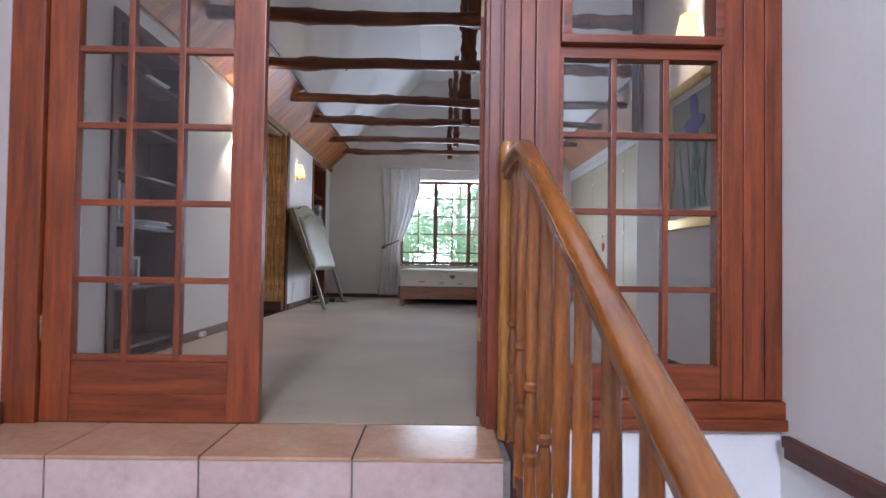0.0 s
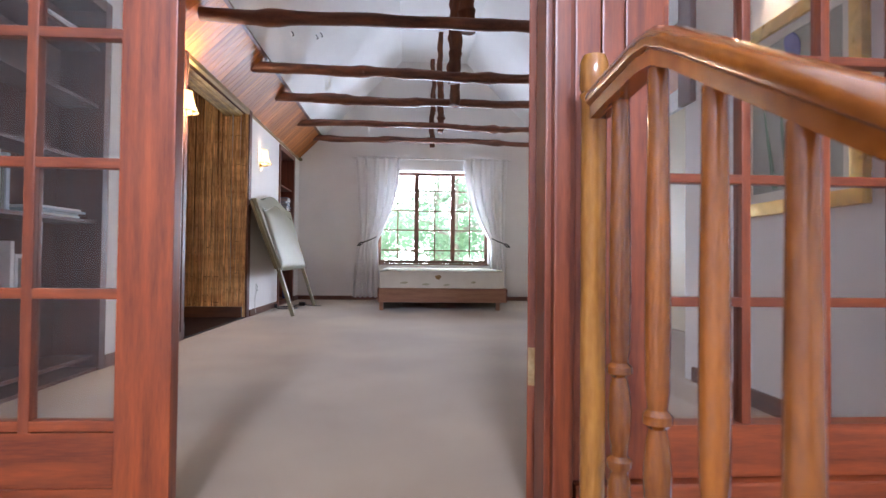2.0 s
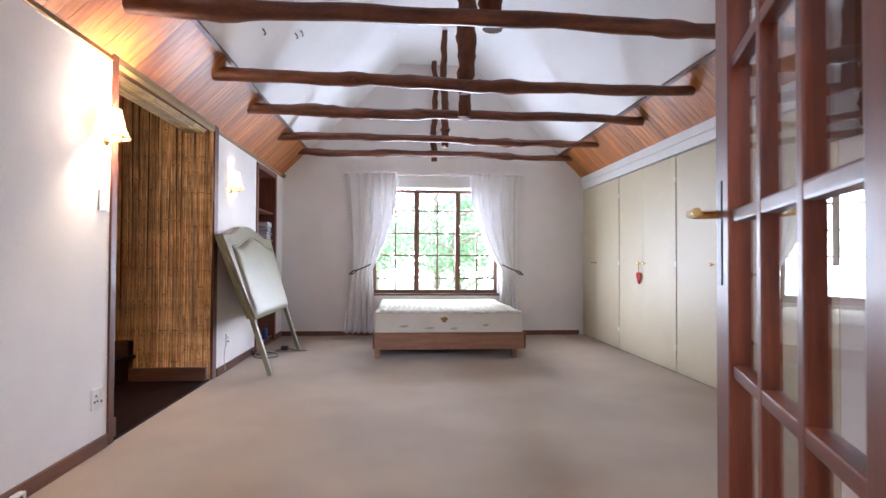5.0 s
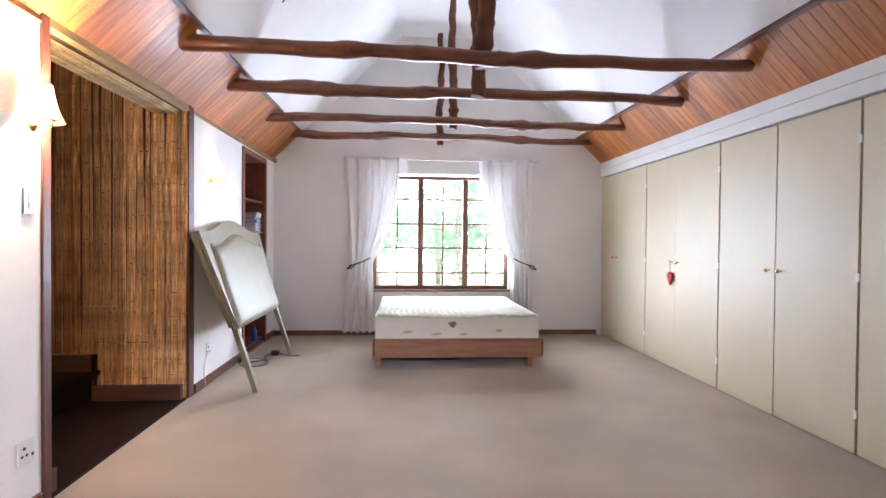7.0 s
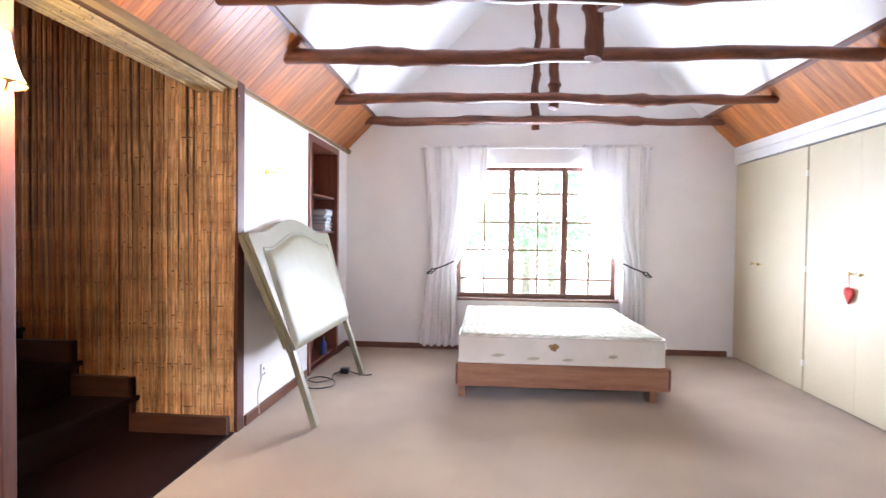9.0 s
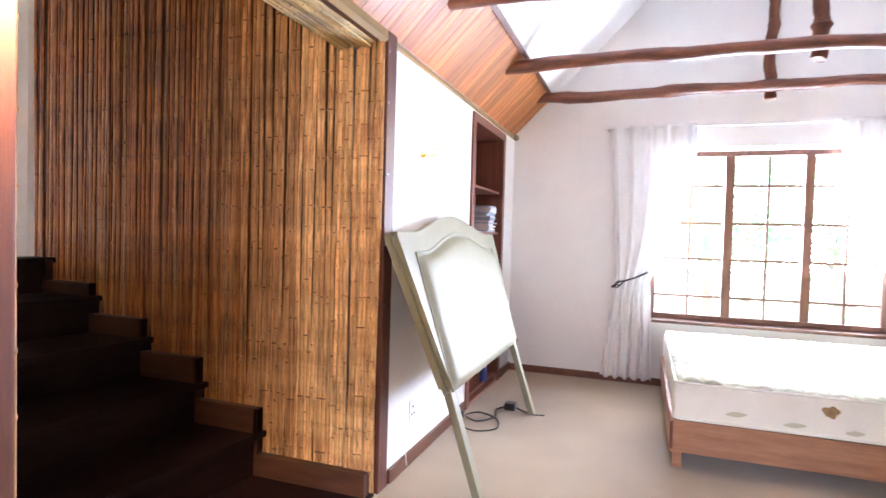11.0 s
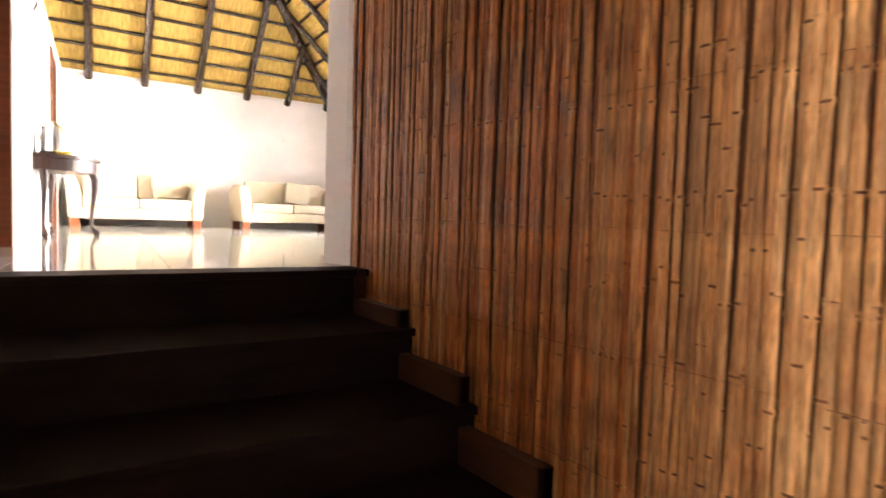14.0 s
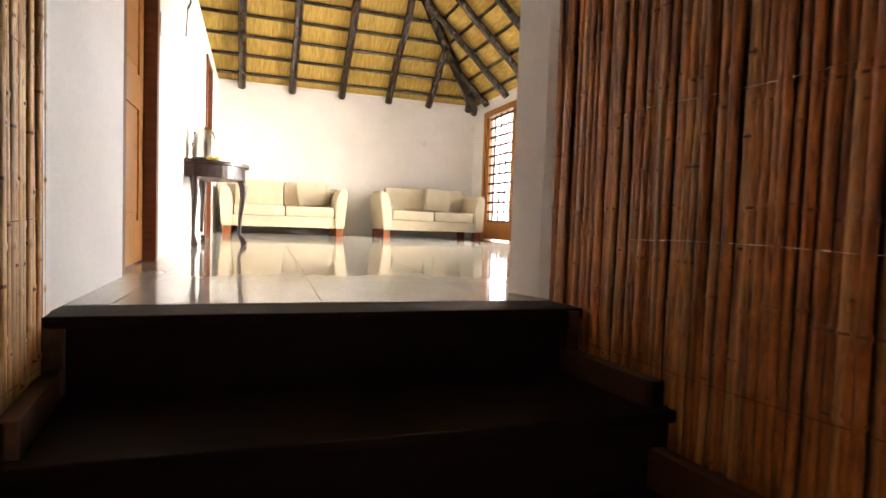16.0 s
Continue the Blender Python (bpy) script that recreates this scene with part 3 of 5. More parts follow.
part("jamb", boxes((0.43, 0.505, 1.765, 1.865, 0, 2.30), (0.445, 0.49, 1.735, 1.765, 0, 2.30), bevel=0.006), DOOR_WOOD, screen)
part("head", boxes((-1.318, 0.43, 1.76, 1.86, LEAF_H + 0.01, LEAF_H + 0.11), bevel=0.005), DOOR_WOOD_FLAT, screen)
part("head_panel", boxes((-1.318, 0.43, 1.79, 1.84, LEAF_H + 0.11, 2.30)), DOOR_WOOD_FLAT, screen)
for a, b in ((0.507, 0.572), (0.575, 0.632), (0.635, 0.735)):
    part("board", boxes((a, b, 1.775, 1.855, 0.115, 2.30), bevel=0.005), DOOR_WOOD, screen)
for a, b in ((1.392, 1.478), (1.481, 1.565), (1.568, 1.64)):
    part("board", boxes((a, b, 1.775, 1.855, 0.115, 2.30), bevel=0.005), DOOR_WOOD, screen)
part("sill", boxes((0.507, 1.66, 1.74, 1.86, 0.0, 0.045), (0.507, 1.65, 1.755, 1.86, 0.045, 0.112), bevel=0.008), DOOR_WOOD_FLAT, screen)
side = part("sidelight_frame", boxes((0.735, 1.392, 1.785, 1.845, 0.115, 0.245), (0.735, 1.392, 1.785, 1.845, 1.49, 1.535), (0.735, 0.75, 1.785, 1.845, 0.245, 1.49), (1.38, 1.392, 1.785, 1.845, 0.245, 1.49)), DOOR_WOOD_FLAT, screen)
SX = [0.75, 0.957, 1.170, 1.38]
SZ = [0.253, 0.552, 0.866, 1.178, 1.486]
for x in SX[1:-1]:
    part("glazing_bar", boxes((x - 0.012, x + 0.012, 1.79, 1.83, 0.245, 1.49), bevel=0.004), DOOR_WOOD, screen)
for z in SZ[1:-1]:
    part("glazing_bar", boxes((0.75, 1.38, 1.791, 1.829, z - 0.012, z + 0.012), bevel=0.004), DOOR_WOOD_FLAT, screen)
for xa, xb in zip(SX, SX[1:]):
    for za, zb in zip(SZ, SZ[1:]):
        g = part("pane", boxes((xa + 0.012, xb - 0.012, 1.809, 1.813, za + 0.01, zb - 0.01)), GLASS, screen)
        g.visible_shadow = False
part("transom_frame", boxes((0.735, 1.392, 1.75, 1.85, 1.54, 1.575), (0.735, 0.775, 1.75, 1.85, 1.575, 2.0), (1.355, 1.392, 1.75, 1.85, 1.575, 2.0), (0.735, 1.392, 1.75, 1.85, 2.0, 2.3), bevel=0.004), DOOR_WOOD_FLAT, screen)
g = part("pane", boxes((0.775, 1.355, 1.81, 1.814, 1.575, 2.0)), GLASS, screen)
g.visible_shadow = False
structure("wall_screen_ends", boxes((-1.93, -1.475, 1.78, 1.86, 0, 2.3), (1.64, 2.07, 1.78, 1.86, 0, 2.3)), PLASTER, "white plaster beside the screen")

# ---- entrance flight ----
LOW = -0.57
structure("floor_entry", boxes((-1.45, 1.72, -5.5, 1.78, LOW - 0.1, LOW)), GROUT, "tiled lower landing")
structure("wall_entry", boxes((-1.55, -1.45, -5.5, 1.80, LOW, 6.2), (1.64, 1.74, -5.5, 1.80, LOW, 6.2), (-1.55, -0.6, -5.6, -5.5, LOW, 6.2), (0.7, 1.74, -5.6, -5.5, LOW, 6.2), (-0.6, 0.7, -5.6, -5.5, LOW, 3.7), (-0.6, 0.7, -5.6, -5.5, 4.9, 6.2), (-1.45, 1.64, 1.70, 1.80, 2.302, 6.2)), ENTRY_PLASTER, "grey-white plastered entrance walls")
structure("wall_low", boxes((0.50, 1.64, 1.79, 1.87, LOW, 0.0)), PLASTER, "low white wall under the screen sill")
structure("ceiling_entry", boxes((-1.55, 1.74, -5.6, 1.80, 6.2, 6.3)), CEILING, "white entrance ceiling")
structure("trim_entry", boxes((1.618, 1.64, -1.2, 1.735, -0.10, -0.055), (1.608, 1.64, -1.2, 1.735, -0.055, -0.012), (-1.45, -1.43, 1.42, 1.75, 0, 0.085), bevel=0.005), DARK_WOOD, "dark brown wooden wall trim")
flight = structure("steps_entry", boxes((-1.45, 0.50, 1.425, 1.80, LOW, -0.012), (-1.45, 0.50, 1.145, 1.425, LOW, -0.202), (-1.45, 0.50, 0.865, 1.145, LOW, -0.392)), GROUT, "tiled entrance steps")
TILE_W = 0.505
tile_top = finish("tile", boxes((0.003, TILE_W - 0.003, 0.0, 0.372, 0, 0.012), bevel=0.003), TILE_TERRA)
tile_tread = finish("tile", boxes((0.003, TILE_W - 0.003, 0.0, 0.29, 0, 0.012), bevel=0.003), TILE_TERRA)
tile_riser = finish("tile", boxes((0.003, TILE_W - 0.003, -0.012, 0.0, 0.0, 0.174), bevel=0.003), TILE_RISER)
tile_floor = finish("tile", boxes((0.003, TILE_W - 0.003, 0.003, TILE_W - 0.003, 0, 0.010), bevel=0.003), TILE_TERRA)
for k in range(4):
    x = 0.478 - TILE_W * (k + 1)
    if x < -1.6:
        break
    shared("tile", tile_top, flight, pose(x, 1.413, -0.012))
    for s, yy in enumerate((1.425, 1.145, 0.865)):
        shared("tile", tile_riser, flight, pose(x, yy, -0.188 - 0.19 * s))
    for s, yy in enumerate((1.133, 0.853)):
        shared("tile", tile_tread, flight, pose(x, yy, -0.202 - 0.19 * s))
low_floor = bpy.data.objects["floor_entry"]
for i in range(7):
    for j in range(13):
        x, y = -1.45 + i * 0.45, -5.5 + j * TILE_W
        if y + TILE_W < 0.86 or x > 0.5:
            shared("tile", tile_floor, low_floor, pose(x, y, LOW))

# balustrade
bal = thing("balustrade", "honey-varnished wooden stair balustrade with turned balusters", "railing")
KNEE_Y, KNEE_Z, SLOPE = 1.34, 1.022, 0.555


def rail_x(y):
    return 0.522 + 0.025 * max(0.0, KNEE_Y - y)


def rail_bar(bm, pts, w, h):
    """A rounded handrail section swept along points in the plane of one flight."""
    sec = [(-w * 0.66, -h), (w * 0.66, -h), (w * 0.66, -h * 0.22), (w * 0.94, -h * 0.04), (w, h * 0.32), (w * 0.82, h * 0.74), (w * 0.36, h), (-w * 0.36, h), (-w * 0.82, h * 0.74), (-w, h * 0.32), (-w * 0.94, -h * 0.04), (-w * 0.66, -h * 0.22)]
    rings = []
    for p in pts:
        rings.append([bm.verts.new((p[0] + u, p[1], p[2] + v)) for u, v in sec])
    for u, v in zip(rings, rings[1:]):
        for k in range(len(sec)):
            bm.faces.new((u[k], u[(k + 1) % len(sec)], v[(k + 1) % len(sec)], v[k]))
    bm.faces.new(rings[0])
    bm.faces.new(rings[-1][::-1])
    return bm


hr = rail_bar(bmesh.new(), [(0.506, 1.60, KNEE_Z - 0.028), (0.511, 1.52, KNEE_Z - 0.016), (0.519, KNEE_Y + 0.05, KNEE_Z), (0.522, KNEE_Y, KNEE_Z - 0.004), (0.523, KNEE_Y - 0.06, KNEE_Z - 0.03)] + [(rail_x(y), y, KNEE_Z - SLOPE * (KNEE_Y - y)) for y in (0.9, 0.3, -0.5)], 0.031, 0.034)
part("handrail", hr, RAIL_WOOD, bal, "glossy honey-brown handrail", smooth=True)
nw = lathe(bmesh.new(), [(0.028, 0.0), (0.028, 1.005), (0.031, 1.012), (0.031, 1.02), (0.027, 1.024), (0.032, 1.034), (0.032, 1.088), (0.026, 1.105), (0.012, 1.11)], 16, (0.504, 1.628, 0.0))
part("newel_post", nw, NEWEL_WOOD, bal, smooth=True)
PROFILE = [(0.0205, 0.0), (0.0205, 0.235), (0.0165, 0.25), (0.0165, 0.262), (0.0225, 0.272), (0.0225, 0.288), (0.0145, 0.298), (0.0155, 0.315), (0.0205, 0.36), (0.0215, 0.41), (0.0175, 0.46), (0.0135, 0.484), (0.0225, 0.494), (0.0225, 0.510), (0.0150, 0.520), (0.0185, 0.56), (0.0195, 0.68), (0.0185, 0.86), (0.0165, 1.02), (0.0155, 1.16)]
for k in range(12):
    y = 1.52 - 0.168 * k
    base = 0.02 if y > 1.43 else -0.62 * (1.43 - y) - 0.02
    top = KNEE_Z - 0.04 if y > KNEE_Y else KNEE_Z - 0.034 - SLOPE * (KNEE_Y - y)
    f = (top - base) / 1.16
    x = rail_x(y)
    part("baluster", lathe(bmesh.new(), [(r * 1.12, z * f) for r, z in PROFILE], 12, (x, y, base)), RAIL_WOOD, bal, smooth=True)
st = bmesh.new()
prism(st, [(1.76, 0.03), (1.43, 0.03), (-0.5, 0.03 - 0.62 * 1.93), (-0.5, -0.25 - 0.62 * 1.93), (1.43, -0.25), (1.76, -0.25)], "x", 0.503, 0.556)
part("string_board", st, DARK_WOOD, bal, "dark wooden string board")

# ---- stair up to the hall ----
HALL_Z, ST_Y0, ST_Y1 = 1.095, 4.978, 6.642


def left_y(x):
    return 4.958 + 0.05 * (-1.72 - x)

NOSE = [-2.35, -2.75, -3.15, -3.56, -3.97]
RISE = 0.215
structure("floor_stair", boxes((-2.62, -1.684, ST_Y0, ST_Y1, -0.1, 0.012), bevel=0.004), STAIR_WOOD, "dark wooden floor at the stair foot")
stair = thing("staircase", "very dark stained wooden stair of five steps", "stairs", (0, 0, 0), kind="structure")


def skewed(bm):
    """The steps lie askew, like the hall that they lead to."""
    for v in bm.verts:
        v.co.x -= 0.122 * (6.6 - v.co.y)
    return bm


for k, nx in enumerate(NOSE):
    z1 = 0.02 + RISE * (k + 1)
    back = NOSE[k + 1] if k < 4 else -4.12
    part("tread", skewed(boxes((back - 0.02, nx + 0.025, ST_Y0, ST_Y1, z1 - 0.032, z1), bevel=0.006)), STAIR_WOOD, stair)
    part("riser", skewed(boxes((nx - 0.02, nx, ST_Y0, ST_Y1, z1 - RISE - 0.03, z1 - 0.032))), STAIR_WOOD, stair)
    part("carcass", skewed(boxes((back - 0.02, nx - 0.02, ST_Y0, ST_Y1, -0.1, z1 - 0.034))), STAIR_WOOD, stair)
for y0, y1 in ((6.558, 6.604), (5.0, 5.04)):
    prev = -1.70
    for k in range(6):
        top = (0.125, 0.365, 0.59, 0.775, 0.957, 1.088)[k]
        end = (-2.335, -2.74, -3.155, -3.565, -3.94, -4.13)[k]
        dy = 0.0 if y0 > 6 else left_y(end) - 4.99
        end -= 0.0 if y0 > 6 else 0.19
        part("skirting_board", boxes((end - 0.028, prev, y0 + dy, y1 + dy, max(0.0, top - 0.20), top), (end - 0.028, end, y0 + dy, y1 + dy - 0.002, top, (0.365, 0.59, 0.775, 0.957, 1.088, 1.09)[k]), bevel=0.004), STRINGER_WOOD, stair, "brown stepped skirting board")
        prev = end


structure("wall_stair_left", prism(bmesh.new(), [(-4.15, left_y(-4.15) - 0.01), (-1.695, left_y(-1.695) - 0.012), (-1.695, 4.84), (-4.15, 4.84)], "z", 0, 3.3), CANE_DARK, "wall behind the bamboo lining")
# The second box is unseen filler above the lintel, closing a sun leak.
structure("wall_stair", boxes((-4.15, -1.93, 6.645, 6.80, 0, 3.3), (-1.93, -1.77, 4.845, 6.79, 2.5, 3.295)), CANE_DARK, "wall behind the bamboo lining")
# Unseen slab, made wider than the stairwell to shut out the sun.
structure("ceiling_stair", boxes((-4.30, -1.77, 4.70, 6.95, 3.3, 3.4)), CANE_DARK)
structure("soffit_stair", boxes((-1.92, -1.70, 4.95, 6.64, 2.245, 2.262)), CANE_DARK, "reed-lined lintel over the stair opening")


def cane_mesh(seed, length, r):
    rnd = random.Random(seed)
    pts, rad, z = [], [], 0.0
    z = -rnd.uniform(0, 0.2)
    ph = rnd.uniform(0, 6)
    stops = []
    while z < length:
        stops.append(z)
        z += rnd.uniform(0.17, 0.30)
    lv = sorted({0.0, length, *[min(max(s + d, 0.0), length) for s in stops for d in (-0.012, -0.003, 0.004, 0.012)], *[0.3 * k for k in range(int(length / 0.3) + 1)]})
    for q in lv:
        near = min(abs(q - s) for s in stops)
        rad.append(r * (1.22 if near < 0.0045 else 0.97))
        pts.append((0.0035 * math.sin(ph + q * 2.3), 0.002 * math.sin(ph * 2 + q * 3.1), q))
    bm = tube(bmesh.new(), pts, rad, 8)
    for f in bm.faces:
        if min(abs(f.calc_center_median().z - s) for s in stops) < 0.0055 and rnd.random() < 0.5:
            f.material_index = 1
    me = finish("cane", bm, CANES_BY_TONE[0], True)
    me.set_sharp_from_angle(angle=radians(75))
    me.materials.append(CANE_NODE)
    return me


CANES = [cane_mesh(s, 3.25, 0.0120 + 0.0010 * (s % 3)) for s in range(9)]
TONED_CANES = []
for tone_material in CANES_BY_TONE:
    TONED_CANES.append([me.copy() for me in CANES])
    for me in TONED_CANES[-1]:
        me.materials[0] = tone_material
SOFFIT_CANES = [cane_mesh(20 + s, 1.64, 0.0062 + 0.0008 * s) for s in range(4)]
for me in SOFFIT_CANES:
    me.materials[0] = STRAW
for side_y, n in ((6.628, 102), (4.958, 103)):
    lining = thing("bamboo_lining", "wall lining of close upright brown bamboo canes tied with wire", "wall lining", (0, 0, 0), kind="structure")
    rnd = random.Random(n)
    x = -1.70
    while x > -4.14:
        # Lamp fall-off put into cane colour: darker inward on the right, random left.
        tone_step = 3.9 / (1 + math.exp((x + 2.36) / 0.19)) + rnd.gauss(0.1, 0.5) if side_y > 6 else rnd.gauss(0.8, 0.8)
        me = TONED_CANES[max(0, min(4, round(tone_step)))][rnd.randrange(9)]
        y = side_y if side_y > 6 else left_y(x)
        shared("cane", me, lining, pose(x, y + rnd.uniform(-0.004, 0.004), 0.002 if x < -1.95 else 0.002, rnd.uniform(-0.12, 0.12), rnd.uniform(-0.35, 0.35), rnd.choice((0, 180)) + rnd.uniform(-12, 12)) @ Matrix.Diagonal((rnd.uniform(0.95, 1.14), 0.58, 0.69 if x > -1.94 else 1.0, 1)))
        x -= rnd.uniform(0.0205, 0.0245)
    for z in (0.32, 0.62, 0.98, 1.34, 1.72, 2.06):
        part("tie_wire", tube(bmesh.new(), [(-1.70 - 0.2 * k, side_y - 0.0085 if side_y > 6 else left_y(-1.70 - 0.2 * k) + 0.0085, z + 0.004 * math.sin(k * 1.7 + z * 9)) for k in range(13)], 0.0008, 5), STEEL, lining)
soffit = thing("reed_soffit", "bundle of pale reeds lining the lintel", "wall lining", (0, 0, 0), kind="structure")
rnd = random.Random(61)
for k in range(34):
    row = k // 17
    shared("reed", SOFFIT_CANES[k % 4], soffit, pose(-1.742 - 0.0105 * (k % 17) - 0.004 * row, 4.965 + rnd.uniform(-0.006, 0.006), 2.236 - 0.011 * row - rnd.uniform(0, 0.004), -90 + rnd.uniform(-0.25, 0.25), 0, rnd.uniform(-0.5, 0.5)))
frame1 = thing("door_frame_1", "dark red wooden frame around the stair opening", "door frame", (0, 0, 0), kind="structure")
part("post", boxes((-1.75, -1.668, 6.645, 6.745, 0, 2.30), bevel=0.005), DARK_WOOD, frame1)
part("post", boxes((-1.75, -1.668, 4.885, 4.945, 0, 2.30), bevel=0.005), DARK_WOOD, frame1)
part("lintel", boxes((-1.735, -1.670, 4.945, 6.645, 2.255, 2.30), bevel=0.005), OLIVE_WOOD, frame1, "khaki varnished lintel board")
for z in (0.2, 0.55, 0.95, 1.25, 1.6, 1.95, 2.2):
    nb = bmesh.new()
    bmesh.ops.create_icosphere(nb, subdivisions=1, radius=0.006, matrix=Matrix.Translation((-1.668, 6.66, z)))
    part("nail", nb, STEEL, frame1)

# ---- hall with the thatched roof ----


def wall_y(x):
    return 5.08 + 0.1 * (-4.2 - x)


hallfloor = structure("floor_hall", prism(bmesh.new(), [(-11.8, 4.7), (-4.14 - 0.122 * 1.9, 4.7), (-4.14, 6.6), (-4.14, 11.3), (-11.8, 11.3)], "z", HALL_Z - 0.12, HALL_Z - 0.008), GROUT, "polished light grey tiled hall floor")
H_TOP = 3.30
FAR_X, HC_Y = -10.8, 9.77
bm = bmesh.new()
for x0, x1, z0, z1 in ((-4.15, -5.07, HALL_Z, 4.2), (-5.07, -5.86, HALL_Z + 2.05, 4.2), (-5.86, -9.05, HALL_Z, H_TOP), (-9.05, -9.85, HALL_Z + 1.98, H_TOP), (-9.85, -11.5, HALL_Z, H_TOP)):
    prism(bm, [(x0, wall_y(x0)), (x1, wall_y(x1)), (x1, wall_y(x1) - 0.25), (x0, wall_y(x0) - 0.25)], "z", z0, z1)
structure("wall_hall_south", bm, PLASTER, "white plastered hall wall")
structure("wall_hall_west", boxes((FAR_X - 0.2, FAR_X, 5.2, HC_Y + 0.2, HALL_Z, H_TOP)), PLASTER, "white plastered end wall of the hall")
structure("wall_hall_north", boxes((FAR_X, -10.35, HC_Y, HC_Y + 0.2, HALL_Z, H_TOP), (-10.35, -9.2, HC_Y, HC_Y + 0.2, HALL_Z + 2.02, H_TOP), (-9.2, -8.6, HC_Y, HC_Y + 0.2, HALL_Z, H_TOP)), PLASTER, "white plastered hall wall")
# Unseen walls; their opening is added only to hold the hall's fill lamp.
structure("wall_hall_far_north", boxes((-8.7, -8.6, 9.99, 11.3, HALL_Z, 6.5), (-8.6, -8.3, 11.2, 11.3, HALL_Z, 6.5), (-6.3, -4.0, 11.2, 11.3, HALL_Z, 6.5), (-8.3, -6.3, 11.2, 11.3, HALL_Z, 1.6), (-8.3, -6.3, 11.2, 11.3, 3.5, 6.5)), PLASTER)
structure("wall_hall_reveal", prism(bmesh.new(), [(-4.16, 6.643), (-4.205, 6.618), (-4.35, 6.577), (-4.358, 6.70), (-4.16, 6.70)], "z", HALL_Z, 3.35), PLASTER, "white plastered side of the stair opening")
structure("wall_hall_east", boxes((-4.36, -4.16, 6.70, 11.3, HALL_Z - 0.1, 6.0), (-4.36, -4.12, 4.8, 6.70, 3.35, 6.0), (-4.20, -4.12, 4.7, 5.085, HALL_Z, 3.35)), PLASTER, "white plastered hall wall with the stair opening")
hw = thing("door_3", "closed orange wooden panel door in the hall", "door", (0, 0, 0), kind="structure")
th = math.degrees(math.atan(-0.1))
hw.matrix_world = pose(-5.07, wall_y(-5.07), HALL_Z, 0, 0, 180 + th)
part("door_frame", boxes((0, 0.06, 0, 0.12, 0, 2.05), (0.73, 0.795, -0.015, 0.12, 0, 2.05), (0.06, 0.73, 0, 0.12, 1.99, 2.05), bevel=0.004), SKIRT_WOOD, hw)
part("leaf", boxes((0.06, 0.17, 0.05, 0.09, 0.01, 1.99), (0.62, 0.73, 0.05, 0.09, 0.01, 1.99), (0.17, 0.62, 0.05, 0.09, 0.01, 0.22), (0.17, 0.62, 0.05, 0.09, 0.78, 0.95), (0.17, 0.62, 0.05, 0.09, 1.85, 1.99), (0.17, 0.62, 0.06, 0.08, 0.22, 1.85)), HALL_DOOR_WOOD, hw)
part("panel", boxes((0.2, 0.59, 0.052, 0.07, 0.26, 0.74), (0.2, 0.59, 0.052, 0.07, 0.99, 1.81), bevel=0.006), HALL_DOOR_WOOD, hw)
hw2 = thing("door_4", "closed brown wooden door far down the hall", "door", (0, 0, 0), kind="structure")
hw2.matrix_world = pose(-9.05, wall_y(-9.05), HALL_Z, 0, 0, 180 + th)
part("door_frame", boxes((0, 0.06, -0.02, 0.12, 0, 1.98), (0.74, 0.80, -0.02, 0.12, 0, 1.98), (0.06, 0.74, -0.02, 0.12, 1.92, 1.98), bevel=0.004), SKIRT_WOOD, hw2)
part("leaf", boxes((0.06, 0.74, 0.03, 0.07, 0.01, 1.92)), HALL_DOOR_WOOD, hw2)
gd = thing("door_5", "glazed wooden hall door with small panes and outer bars", "door", (0, 0, 0), kind="structure")
part("door_frame", boxes((-10.35, -10.27, HC_Y - 0.02, HC_Y + 0.1, HALL_Z, HALL_Z + 2.02), (-9.28, -9.2, HC_Y - 0.02, HC_Y + 0.1, HALL_Z, HALL_Z + 2.02), (-10.27, -9.28, HC_Y - 0.02, HC_Y + 0.1, HALL_Z + 1.93, HALL_Z + 2.02)), HALL_DOOR_WOOD, gd)
part("stile", boxes((-10.27, -10.17, HC_Y + 0.01, HC_Y + 0.05, HALL_Z + 0.01, HALL_Z + 1.93)), HALL_DOOR_WOOD, gd)
part("stile", boxes((-9.38, -9.28, HC_Y + 0.01, HC_Y + 0.05, HALL_Z + 0.01, HALL_Z + 1.93)), HALL_DOOR_WOOD, gd)
part("bottom_rail", boxes((-10.17, -9.38, HC_Y + 0.012, HC_Y + 0.048, HALL_Z + 0.01, HALL_Z + 0.28)), HALL_DOOR_WOOD, gd)
for k in range(12):
    z = HALL_Z + 0.28 + 0.145 * k
    part("glazing_bar", boxes((-10.17, -9.38, HC_Y + 0.018, HC_Y + 0.042, z, z + 0.032)), DARK_WOOD, gd)
for k in range(3):
    x = -10.0 + 0.2 * k
    part("glazing_bar", boxes((x, x + 0.022, HC_Y + 0.019, HC_Y + 0.041, HALL_Z + 0.28, HALL_Z + 1.93)), DARK_WOOD, gd)
g = part("pane", boxes((-10.17, -9.38, HC_Y + 0.028, HC_Y + 0.031, HALL_Z + 0.28, HALL_Z + 1.93)), GLASS, gd)
g.visible_shadow = False
# thatch: one slope over the end wall, one over the north side, meeting in a hip
PITCH = 0.9
bm = bmesh.new()
prism(bm, [(FAR_X - 0.25, H_TOP - 0.2), (-6.0, H_TOP - 0.2 + PITCH * 5.05), (-6.0, H_TOP + 0.1 + PITCH * 5.05), (FAR_X - 0.25, H_TOP + 0.1)], "y", 4.6, HC_Y + 0.3)
structure("ceiling_thatch_west", bm, THATCH, "golden thatch roof seen from below")
bm = bmesh.new()
